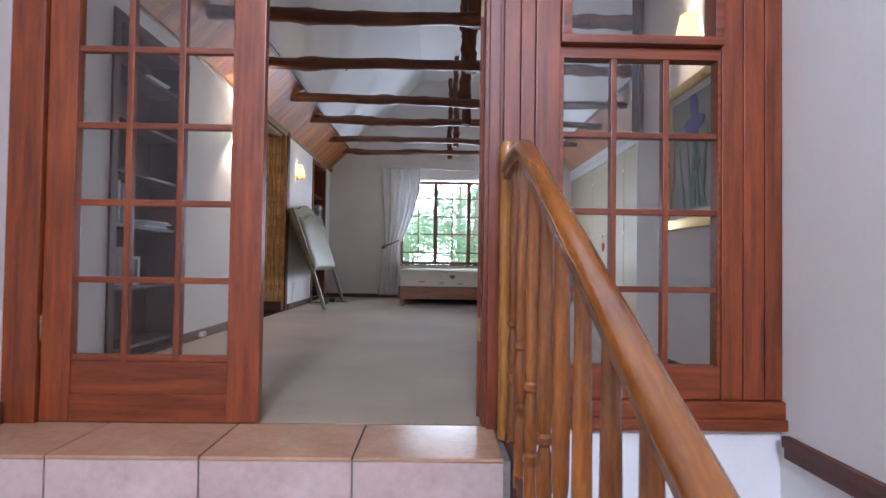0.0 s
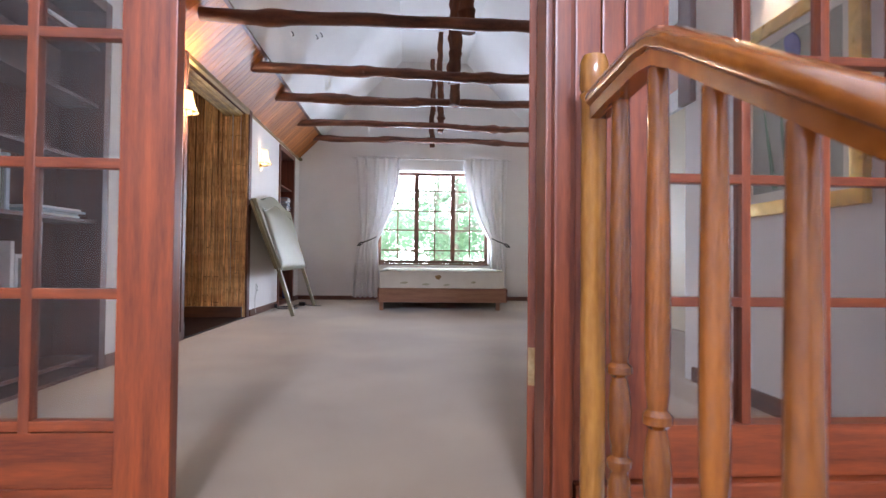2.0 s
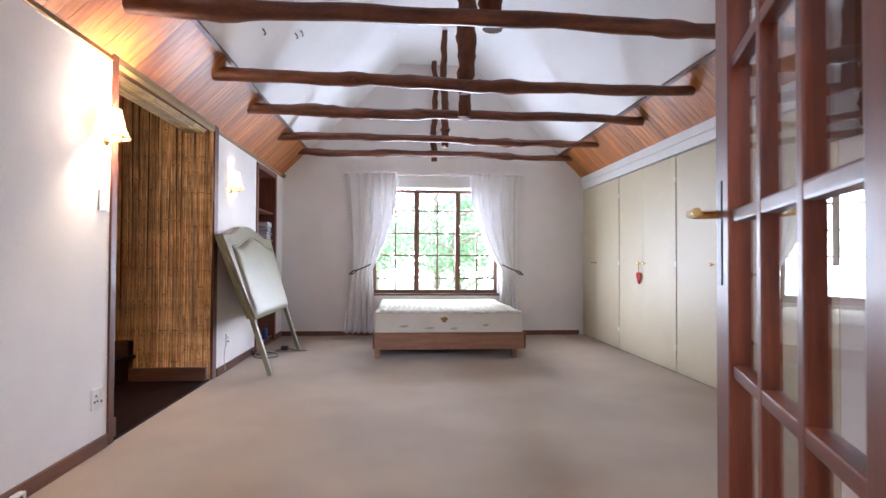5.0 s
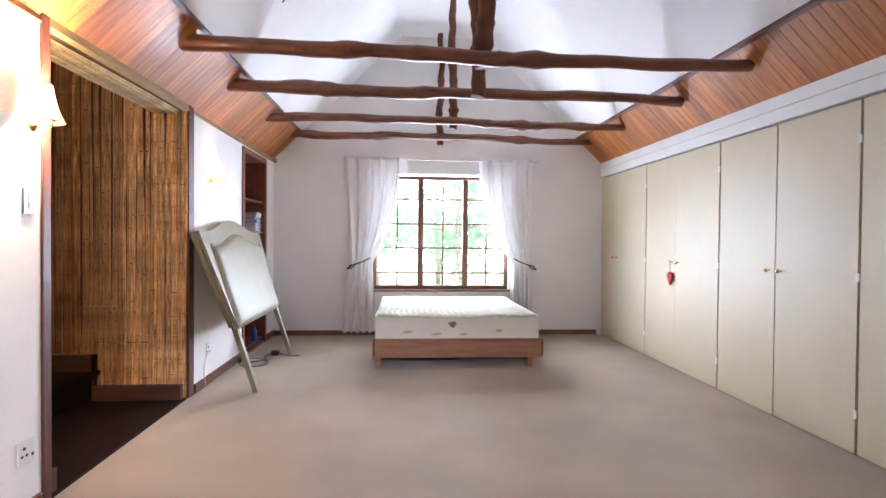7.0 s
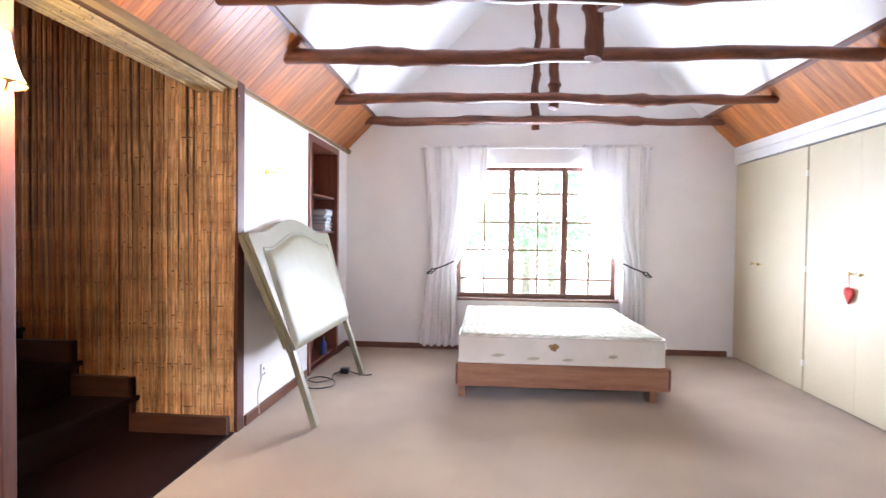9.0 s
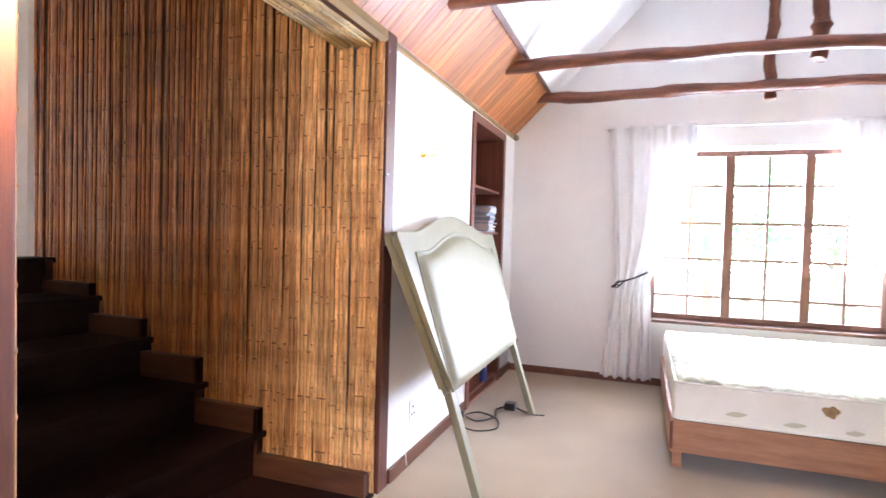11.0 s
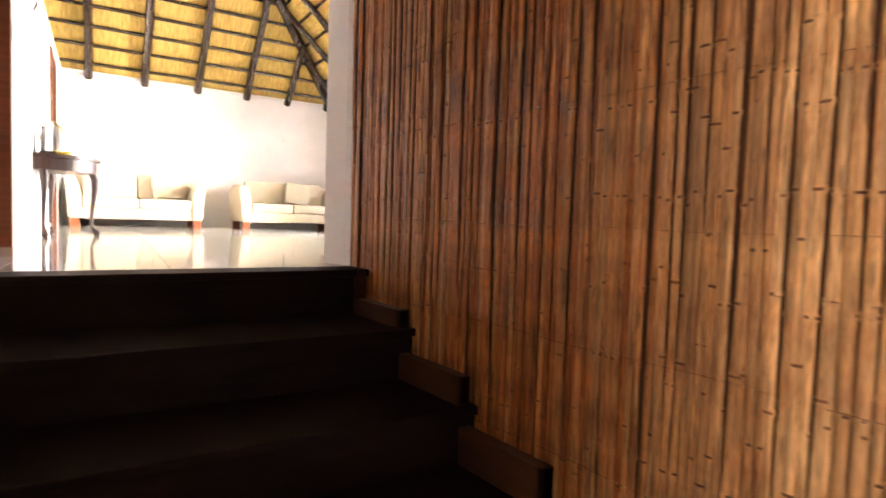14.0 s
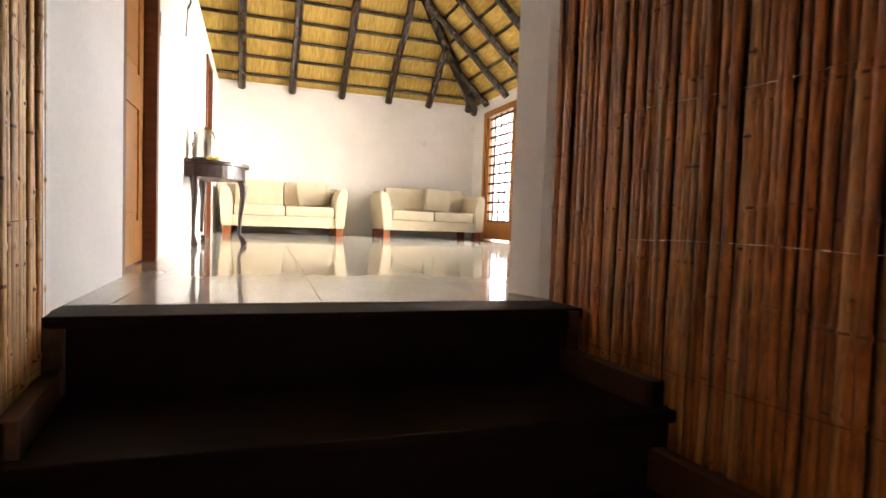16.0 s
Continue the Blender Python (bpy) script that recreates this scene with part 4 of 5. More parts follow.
prism(bm, [(HC_Y + 0.25, H_TOP - 0.2), (5.4, H_TOP - 0.2 + PITCH * 4.6), (5.4, H_TOP + 0.1 + PITCH * 4.6), (HC_Y + 0.25, H_TOP + 0.1)], "x", FAR_X - 0.2, -4.0)
structure("ceiling_thatch_north", bm, THATCH, "golden thatch roof seen from below")
# Unseen slabs, added to keep sun and sky out of the hall.
structure("hall_light_stop", boxes((-11.2, -4.0, 4.5, 4.7, 3.2, 8.0), (-6.0, -4.0, 4.6, 11.3, 7.5, 7.6), (-8.7, -4.0, 9.9, 11.3, 6.5, 6.6), (-4.2, -3.99, 4.49, 11.31, 5.9, 7.61)), PLASTER)
RAFTERS = [6.09, 6.80, 7.53, 8.27, 8.94, 9.62]


def rafter(a, b, r, seed):
    rnd = random.Random(seed)
    pts = [Vector(a).lerp(Vector(b), i / 12) + Vector((rnd.uniform(-.01, .01), rnd.uniform(-.01, .01), 0)) for i in range(13)]
    ob = thing("roof_rafter", "dark varnished round roof pole under the thatch", "rafter", (0, 0, 0), "hall roof rafters")
    part("pole", tube(bmesh.new(), pts, [r * (1.05 - 0.01 * i) for i in range(13)], 8), POLE_BLACK, ob, smooth=True)


for k, y in enumerate(RAFTERS):
    up = 4.3 if y < 8.0 else max(0.4, (HC_Y - y) * 1.0)
    rafter((FAR_X + 0.02, y, H_TOP - 0.085), (FAR_X + up, y, H_TOP - 0.085 + PITCH * up), 0.055, 90 + k)
for k in range(8):
    x = -10.25 + 0.72 * k
    up = max(0.4, min(4.0, (x - FAR_X)))
    rafter((x, HC_Y - 0.02, H_TOP - 0.085), (x, HC_Y - up, H_TOP - 0.085 + PITCH * up), 0.05, 120 + k)
rafter((FAR_X, HC_Y, H_TOP - 0.10), (FAR_X + 4.2, HC_Y - 4.2, H_TOP - 0.10 + PITCH * 4.2), 0.075, 140)
laths = thing("roof_laths", "thin dark laths across the thatch", "roof lath", (0, 0, 0), kind="stuff")
for k in range(18):
    d = 0.12 + 0.225 * k
    part("lath", tube(bmesh.new(), [(FAR_X + d, 4.75, H_TOP - 0.022 + PITCH * d), (FAR_X + d, 7.2, H_TOP - 0.022 + PITCH * d), (FAR_X + d, HC_Y - d, H_TOP - 0.022 + PITCH * d)], 0.025, 6), POLE_BLACK, laths)
    part("lath", tube(bmesh.new(), [(FAR_X + d, HC_Y - d, H_TOP - 0.022 + PITCH * d), (-4.5, HC_Y - d, H_TOP - 0.022 + PITCH * d)], 0.025, 6), POLE_BLACK, laths)
structure("trim_hall_eave", boxes((FAR_X, FAR_X + 0.02, 5.6, HC_Y, H_TOP - 0.03, H_TOP)), PLASTER, "white wall plate under the thatch")

# the hall's end stands square to its side wall
SQUARE = Matrix.Translation((FAR_X, HC_Y, 0)) @ pose(0, 0, 0, 0, 0, th) @ Matrix.Translation((-FAR_X, -HC_Y, 0))
HALL_END = ("wall_hall_west", "wall_hall_north", "door_5", "ceiling_thatch", "roof_rafter", "roof_laths", "trim_hall_eave")
for ob in [o for o in scene.objects if o.parent is None and o.name.startswith(HALL_END)]:
    ob.matrix_world = SQUARE @ ob.matrix_basis

# ---- things in the bedroom ----


def sconce(at, side, watts):
    """A brass wall lamp with a flared half shade; side is the way it faces along x."""
    ob = thing("wall_lamp", "lit brass wall lamp with a flared cream shade", "wall lamp", at, "wall lamps")
    pl = lathe(bmesh.new(), [(0.032, 0), (0.030, 0.008), (0.018, 0.014), (0.012, 0.022)], 16)
    bmesh.ops.transform(pl, matrix=pose(0, 0, 0, 0, 90 * side, 0), verts=pl.verts)
    part("wall_plate", pl, BRASS, ob, smooth=True)
    part("arm", tube(bmesh.new(), [(side * 0.02, 0, 0), (side * 0.05, 0, -0.012), (side * 0.085, 0, -0.005), (side * 0.095, 0, 0.03)], 0.006), BRASS, ob, smooth=True)
    part("lamp_holder", lathe(bmesh.new(), [(0.012, 0.02), (0.015, 0.03), (0.013, 0.07), (0.010, 0.075)], 12, (side * 0.095, 0, 0)), BRASS, ob, smooth=True)
    sh = bmesh.new()
    rings = []
    for r, z in ((0.105, 0.0), (0.092, 0.025), (0.078, 0.07), (0.068, 0.12), (0.062, 0.165)):
        rings.append([sh.verts.new((side * 0.012 + side * r * 1.15 * math.sin(math.pi * k / 14), -r * math.cos(math.pi * k / 14), 0.02 + z)) for k in range(15)])
    for u, v in zip(rings, rings[1:]):
        for k in range(14):
            sh.faces.new((u[k], u[k + 1], v[k + 1], v[k]))
    s = part("shade", sh, SHADE, ob, "glowing cream cloth shade", smooth=True)
    s.modifiers.new("thickness", "SOLIDIFY").thickness = 0.002
    part("shade_rim", tube(bmesh.new(), [(side * 0.012 + side * 0.107 * 1.15 * math.sin(math.pi * k / 14), -0.107 * math.cos(math.pi * k / 14), 0.018) for k in range(15)], 0.003, 6), BRASS, ob)
    lamp = new("wall_lamp_light", bpy.data.lights.new("wall_lamp_light", "POINT"))
    lamp.data.energy, lamp.data.color, lamp.data.shadow_soft_size = watts, (1.0, 0.79, 0.53), 0.025
    lamp.location = (at[0] + side * 0.082, at[1], at[2] + 0.115)
    return ob


sconce((-1.68, 4.83, 1.765), 1, 120)
sconce((-1.68, 7.14, 1.765), 1, 3)
sconce((1.68, 2.62, 1.87), -1, 11)

# bed
bed = thing("bed", "low double bed base of brown wood on short square legs", "bed", (0, 0, 0))
BX0, BX1, BY0, BY1 = -0.285, 1.392, 7.57, 9.40
part("side_board", boxes((BX0, BX1, BY0, BY0 + 0.03, 0.108, 0.29), bevel=0.004), BED_WOOD, bed)
part("side_board", boxes((BX0, BX0 + 0.03, BY0 + 0.03, BY1, 0.108, 0.29), bevel=0.004), BED_WOOD, bed)
part("side_board", boxes((BX1 - 0.03, BX1, BY0 + 0.03, BY1, 0.108, 0.29), bevel=0.004), BED_WOOD, bed)
part("slat_base", boxes((BX0 + 0.03, BX1 - 0.03, BY0 + 0.03, BY1, 0.22, 0.28)), BED_WOOD, bed)
for x in (-0.24, 1.28):
    for y in (7.66, 9.3):
        part("leg", boxes((x - 0.026, x + 0.026, y - 0.026, y + 0.026, 0.0, 0.13), bevel=0.003), BED_WOOD, bed)
    part("corner_joint", boxes((BX0 - 0.002 if x < 0 else BX1 - 0.016, BX0 + 0.016 if x < 0 else BX1 + 0.002, BY0 - 0.002, BY0 + 0.01, 0.125, 0.28)), DARK_WOOD, bed, "dark dovetailed corner")
mat_ob = thing("mattress", "old white quilted mattress, stained on the front", "mattress", (0, 0, 0))
bm = bmesh.new()
box(bm, BX0 + 0.018, BX1 - 0.035, BY0 + 0.01, BY1, 0.287, 0.505, 0.035)
part("side_panel", bm, MATTRESS, mat_ob, smooth=True)
bm = bmesh.new()
nx, ny = 84, 90
rows = []
for j in range(ny + 1):
    r = []
    for i in range(nx + 1):
        x = BX0 + 0.03 + (BX1 - BX0 - 0.075) * i / nx
        y = BY0 + 0.02 + (BY1 - BY0 - 0.03) * j / ny
        e = min(i, nx - i, j, ny - j)
        q = abs(math.sin((x + y) * 26) * math.sin((x - y) * 26 + 0.6 * math.sin(y * 9)))
        z = 0.512 + 0.022 * q ** 0.6 + 0.012 * noise.noise((x * 3, y * 3, 0)) - (0.014 if e == 0 else 0.004 if e == 1 else 0)
        r.append(bm.verts.new((x, y, z)))
    rows.append(r)
for a, b in zip(rows, rows[1:]):
    for i in range(nx):
        bm.faces.new((a[i], a[i + 1], b[i + 1], b[i]))
part("quilted_top", bm, MATTRESS_TOP, mat_ob, "yellowed quilted top", smooth=True)
for zz in (0.30, 0.505):
    part("piping", tube(bmesh.new(), [(BX0 + 0.02, BY0 + 0.4, zz), (BX0 + 0.02, BY0 + 0.03, zz), (BX0 + 0.05, BY0 + 0.008, zz), (BX1 - 0.07, BY0 + 0.008, zz), (BX1 - 0.035, BY0 + 0.03, zz), (BX1 - 0.035, BY1, zz)], 0.007, 6), MATTRESS, mat_ob, smooth=True)
bm = bmesh.new()
outline = [(0.49 + 0.038 * math.cos(a) * (1 + 0.25 * math.sin(3 * a)), 0.432 + 0.03 * math.sin(a) * (1 + 0.2 * math.cos(5 * a))) for a in [2 * math.pi * k / 22 for k in range(22)]]
prism(bm, outline, "y", BY0 + 0.0045, BY0 + 0.012)
part("stain", bm, STAIN, mat_ob, "brown stain")
for x0, w, zc in ((0.60, 0.035, 0.335), (0.05, 0.05, 0.36), (0.95, 0.03, 0.37), (0.33, 0.045, 0.34)):
    bm = bmesh.new()
    prism(bm, [(x0 + w * math.cos(a) * (1 + 0.3 * math.sin(2 * a + x0)), zc + 0.014 * math.sin(a)) for a in [2 * math.pi * k / 16 for k in range(16)]], "y", BY0 + 0.007, BY0 + 0.012)
    part("stain", bm, MATTRESS_TOP, mat_ob)

# headboard leaning on the wall
hb = thing("headboard", "cream upholstered headboard with legs, leaning on the wall", "headboard", (0, 0, 0))
HB0, LOW_HALF, TOP_HALF, PAD_HALF = 0.556, 0.758, 0.93, 0.728
hb.matrix_world = pose(-1.15, 7.49, 0.0, 0, -18.0, 0)


def hb_top(y, low, rise, reach):
    """Height of the scalloped top edge: flat shoulders and a long swell in the middle."""
    f = min(1.0, abs(y) / reach)
    return low + rise * (0.5 + 0.5 * math.cos(math.pi * f)) ** 0.75


N = 44
outline = [(TOP_HALF * (2 * k / N - 1), hb_top(TOP_HALF * (2 * k / N - 1), 1.385, 0.112, 0.66)) for k in range(N + 1)] + [(LOW_HALF, HB0), (-LOW_HALF, HB0)]
bm = prism(bmesh.new(), outline, "x", -0.072, 0.0)
bmesh.ops.bevel(bm, geom=[e for e in bm.edges if abs(e.verts[0].co.x - e.verts[1].co.x) < 1e-5], offset=0.026, segments=4, affect="EDGES", clamp_overlap=True)
part("frame_pad", bm, CREAM_VINYL, hb, smooth=True)


def pad_top(y):
    return hb_top(y, 1.272, 0.105, 0.58)


bm = bmesh.new()
rows = []
for j in range(31):
    v = j / 30
    row = []
    for k in range(N + 1):
        y = PAD_HALF * (2 * k / N - 1)
        z = HB0 - 0.004 + (pad_top(y) - HB0) * v
        puff = (1 - abs(2 * k / N - 1) ** 9) * (1 - abs(2 * v - 1) ** 10)
        row.append(bm.verts.new((-0.010 + 0.046 * max(0.0, puff) ** 0.5 + 0.003 * math.sin(9 * v + 6 * k / N) * puff, y, z)))
    rows.append(row)
for lo, hi in zip(rows, rows[1:]):
    for k in range(N):
        bm.faces.new((lo[k], lo[k + 1], hi[k + 1], hi[k]))
part("center_pad", bm, CREAM_VINYL, hb, smooth=True)
PAD_Y = [(PAD_HALF + 0.006) * (2 * k / N - 1) for k in range(N + 1)]
part("piping", tube(bmesh.new(), [(0.002, PAD_Y[0], HB0)] + [(0.002, y, pad_top(y) + 0.006) for y in PAD_Y] + [(0.002, PAD_Y[-1], HB0)], 0.006, 6), CREAM_VINYL, hb, smooth=True)
for y in (-0.69, 0.722):
    part("leg", boxes((-0.058, -0.018, y - 0.032, y + 0.032, 0.016, HB0 + 0.12), bevel=0.005), CREAM_VINYL, hb)

# cupboards
KNOB = finish("knob", lathe(bmesh.new(), [(0.008, 0.0), (0.007, 0.014), (0.013, 0.02), (0.016, 0.028), (0.012, 0.036), (0.004, 0.039)], 14), BRASS, True)
UNITS = [(9.495, 8.13, 8.98, 2), (8.13, 6.71, 7.46, 2), (6.71, 5.26, 5.995, 2), (5.26, 3.51, 4.70, 1)]
for y1, y0, mid, knobs in UNITS:
    cup = thing("cupboard", "tall built-in cupboard with flat cream-painted doors and brass knobs", "cupboard", (0, 0, 0), "row of built-in cupboards")
    part("body", boxes((2.70, 2.72, y0, y1, 0, 2.122), (2.72, 3.25, y0, y0 + 0.018, 0, 2.12), (2.72, 3.25, y1 - 0.018, y1, 0, 2.12)), GAP_DARK, cup)
    for a, b, s in ((y0, mid, -1), (mid, y1, 1)):
        ga = 0.010 if a == y0 else (0.006 if mid not in (7.46, 8.98) else 0.001)
        gb = 0.010 if b == y1 else (0.006 if mid not in (7.46, 8.98) else 0.001)
        d = part("door", boxes((2.68, 2.70, a + ga, b - gb, 0.012, 2.112), bevel=0.002), CUPBOARD, cup)
        ky = mid + s * 0.065 if knobs == 2 else (4.79 if s > 0 else None)
        if ky is not None:
            k = new("knob", KNOB)
            k.parent = d
            k.matrix_basis = pose(2.68, ky, 1.06, 0, -90, 0)
        for z in (0.25, 1.06, 1.88):
            yy = b - 0.006 if s > 0 else a + 0.006
            part("hinge", boxes((2.672, 2.682, yy - 0.006, yy + 0.006, z - 0.025, z + 0.025)), WHITE_PAINT, d)
heart = thing("hanging_heart", "small red felt heart hanging from a cupboard knob", "ornament", (0, 0, 0))
bm = bmesh.new()
pts = []
for k in range(28):
    a = 2 * math.pi * k / 28
    pts.append((7.53 + 0.0032 * 16 * math.sin(a) ** 3, 0.905 + 0.0044 * (13 * math.cos(a) - 5 * math.cos(2 * a) - 2 * math.cos(3 * a) - math.cos(4 * a))))
prism(bm, pts, "x", 2.655, 2.675)
bmesh.ops.bevel(bm, geom=[e for e in bm.edges if abs(e.verts[0].co.x - e.verts[1].co.x) < 1e-5], offset=0.006, segments=2, affect="EDGES", clamp_overlap=True)
part("pad", bm, RED_FELT, heart, smooth=True)
part("ribbon", tube(bmesh.new(), [(2.665, 7.53, 0.94), (2.662, 7.528, 1.0), (2.66, 7.527, 1.055)], 0.003, 6), RED_FELT, heart)

# recessed bookcases in the side wall


def bookcase(name, label, y0, y1, ztop, shelves, depth, wood):
    ob = thing(name, label, "bookcase", (0, 0, 0))
    x = -1.68
    part("back", boxes((x - depth - 0.02, x - depth, y0, y1, 0.0, ztop)), wood, ob)
    part("side_panel", boxes((x - depth, x + 0.004, y0, y0 + 0.025, 0.0, ztop)), wood, ob)
    part("side_panel", boxes((x - depth, x + 0.004, y1 - 0.025, y1, 0.0, ztop)), wood, ob)
    part("bottom_panel", boxes((x - depth - 0.02, x + 0.004, y0 + 0.025, y1 - 0.025, -0.02, 0.02)), wood, ob)
    part("top_panel", boxes((x - depth, x + 0.004, y0 + 0.025, y1 - 0.025, ztop - 0.025, ztop)), wood, ob)
    part("frame", boxes((x + 0.0, x + 0.016, y0 - 0.035, y0 + 0.03, 0, ztop + 0.035), (x + 0.0, x + 0.016, y1 - 0.03, y1 + 0.035, 0, ztop + 0.035), (x + 0.0, x + 0.016, y0 + 0.03, y1 - 0.03, ztop - 0.03, ztop + 0.035), bevel=0.003), wood, ob)
    for z in shelves:
        part("shelf", boxes((x - depth, x - 0.02, y0 + 0.025, y1 - 0.025, z - 0.02, z)), wood, ob)
    return ob


bookcase("bookcase", "tall dark wooden bookcase let into the wall, nearly empty", 2.85, 3.76, 2.10, (0.09, 0.47, 0.86, 1.2, 1.53, 1.86), 0.24, DARK_WOOD)
bookcase("bookcase", "tall narrow red-brown shelf niche holding papers", 8.13, 9.06, 2.19, (0.07, 0.5, 0.95, 1.34, 1.7), 0.24, NICHE_WOOD)


def stack(name, label, x, y, z, n, w, d, mats, seed, step=0.012):
    rnd = random.Random(seed)
    ob = thing(name, label, "papers", (0, 0, 0))
    for k in range(n):
        bm = boxes((-d / 2, d / 2, -w / 2, w / 2, 0, step * 0.88))
        bmesh.ops.transform(bm, matrix=pose(x + rnd.uniform(-0.012, 0.012), y + rnd.uniform(-0.02, 0.02), z + step * k, 0, 0, rnd.uniform(-6, 6)), verts=bm.verts)
        part("sheaf", bm, mats[rnd.randrange(len(mats))], ob)
    return ob


stack("paper_stack", "untidy stack of white and blue papers on a shelf", -1.80, 8.82, 1.34, 16, 0.22, 0.2, (PAPER, PAPER, PAPER_BLUE), 3, 0.014)
stack("paper_stack", "thin stack of white papers on a shelf", -1.80, 3.45, 0.86, 4, 0.3, 0.2, (PAPER, PAPER_BLUE), 4)
stack("paper_stack", "flat white booklets on a shelf", -1.80, 3.4, 1.86, 2, 0.26, 0.2, (PAPER,), 5)
rnd = random.Random(8)
for by, bz, hgt, m in ((3.00, 0.86, 0.27, PAPER), (3.03, 0.86, 0.24, BOOK_DARK), (3.06, 0.86, 0.26, PAPER_BLUE), (8.24, 0.07, 0.30, BOOK_DARK), (8.28, 0.07, 0.26, PAPER_BLUE), (8.33, 0.07, 0.30, BOOK_DARK), (3.10, 0.47, 0.25, PAPER)):
    b = thing("book", "upright book on a shelf", "book", (0, 0, 0), "books on the shelves")
    part("cover", boxes((-1.88, -1.72, by - 0.012, by + 0.012, bz, bz + hgt), bevel=0.002), m, b)
pf = thing("photo_frame", "small white picture frame standing on a shelf", "picture frame", (0, 0, 0))
part("frame", boxes((-1.79, -1.775, 3.2, 3.22, 0.47, 0.66), (-1.79, -1.775, 3.34, 3.36, 0.47, 0.66), (-1.79, -1.775, 3.22, 3.34, 0.47, 0.49), (-1.79, -1.775, 3.22, 3.34, 0.64, 0.66)), PAPER, pf)
part("picture", boxes((-1.788, -1.782, 3.22, 3.34, 0.49, 0.64)), BOOK_DARK, pf)
bt = thing("bottle", "small blue plastic bottle at the foot of the shelf niche", "bottle", (-1.71, 8.70, 0.071))
part("body", lathe(bmesh.new(), [(0.03, 0), (0.033, 0.01), (0.033, 0.11), (0.02, 0.14), (0.012, 0.15)], 14), material("blue_plastic", (0.02, 0.05, 0.22), (0.04, 0.08, 0.3), 9, 0.3), bt, smooth=True)
part("cap", lathe(bmesh.new(), [(0.014, 0.15), (0.014, 0.18), (0.012, 0.184)], 12), BLACK_PLASTIC, bt, smooth=True)

# switches, sockets, cables


def wall_plate(name, label, cat, y, z, w, h, rockers):
    ob = thing(name, label, cat, (0, 0, 0))
    part("plate", boxes((-1.68, -1.671, y - w / 2, y + w / 2, z - h / 2, z + h / 2), bevel=0.003), PLASTIC_WHITE, ob)
    for dy, dz, a, b, m in rockers:
        part("switch" if m is PLASTIC_WHITE else "pin_hole", boxes((-1.673, -1.667, y + dy - a / 2, y + dy + a / 2, z + dz - b / 2, z + dz + b / 2)), m, ob)
    return ob


wall_plate("light_switch", "white plastic light switch on the wall", "switch", 4.80, 1.42, 0.075, 0.115, [(0, 0.02, 0.02, 0.028, PLASTIC_WHITE), (0, -0.02, 0.02, 0.028, PLASTIC_WHITE)])
wall_plate("wall_socket", "white plastic wall socket above the skirting", "socket", 4.775, 0.30, 0.11, 0.115, [(-0.02, 0.02, 0.012, 0.012, BLACK_PLASTIC), (-0.035, -0.012, 0.01, 0.01, BLACK_PLASTIC), (-0.005, -0.012, 0.01, 0.01, BLACK_PLASTIC), (0.035, 0.025, 0.014, 0.025, PLASTIC_WHITE), (0.035, -0.02, 0.012, 0.012, BLACK_PLASTIC)])
wall_plate("wall_socket", "white plastic wall socket behind the headboard", "socket", 7.08, 0.30, 0.075, 0.115, [(0, 0.02, 0.012, 0.012, BLACK_PLASTIC), (0.018, -0.02, 0.01, 0.01, BLACK_PLASTIC), (-0.018, -0.02, 0.01, 0.01, BLACK_PLASTIC)])
wall_plate("wall_vent", "small white grille and box high on the wall", "vent", 2.45, 1.93, 0.16, 0.16, [(-0.03, 0.015 * k - 0.05, 0.08, 0.006, BLACK_PLASTIC) for k in range(7)])
wall_plate("light_switch", "white plastic light switch beside the bookcase", "switch", 2.62, 1.45, 0.075, 0.115, [(0, 0, 0.022, 0.03, PLASTIC_WHITE)])
jb = thing("junction_box", "small white cable box on the skirting board", "cable box", (0, 0, 0))
part("box", boxes((-1.66, -1.63, 4.06, 4.13, 0.02, 0.055), bevel=0.004), PLASTIC_WHITE, jb)
part("button", boxes((-1.632, -1.628, 4.085, 4.105, 0.03, 0.045)), BLACK_PLASTIC, jb)
cable = thing("power_cable", "black power cable with an adapter lying on the carpet", "cable", (0, 0, 0))
LEAD = [(-1.655, 7.92, 0.05), (-1.60, 7.77, 0.008), (-1.475, 7.70, 0.006), (-1.355, 7.80, 0.006), (-1.40, 7.98, 0.006), (-1.55, 8.08, 0.007), (-1.63, 7.97, 0.007), (-1.51, 7.86, 0.016), (-1.43, 8.02, 0.007), (-1.46, 8.19, 0.007), (-1.40, 8.26, 0.02)]


def bend(points, steps=8):
    """A smooth line through points."""
    p = [Vector(q) for q in [points[0], *points, points[-1]]]
    out = []
    for a, b, c, d in zip(p, p[1:], p[2:], p[3:]):
        for k in range(steps):
            f = k / steps
            out.append(0.5 * (2 * b + (c - a) * f + (2 * a - 5 * b + 4 * c - d) * f ** 2 + (3 * b - a - 3 * c + d) * f ** 3))
    return out + [p[-1]]


part("lead", tube(bmesh.new(), bend(LEAD), 0.005, 6), BLACK_PLASTIC, cable, smooth=True)
part("lead", tube(bmesh.new(), bend([(-1.33, 8.26, 0.02), (-1.25, 8.235, 0.006), (-1.18, 8.19, 0.006), (-1.10, 8.21, 0.006)]), 0.005, 6), BLACK_PLASTIC, cable, smooth=True)
part("adapter", boxes((-1.405, -1.325, 8.22, 8.30, 0.001, 0.055), bevel=0.012), BLACK_PLASTIC, cable)
part("plug", boxes((-1.675, -1.63, 7.90, 7.945, 0.001, 0.05), bevel=0.006), BLACK_PLASTIC, cable)
wc = thing("cable", "thin white cable running up the wall from the skirting", "cable", (0, 0, 0))
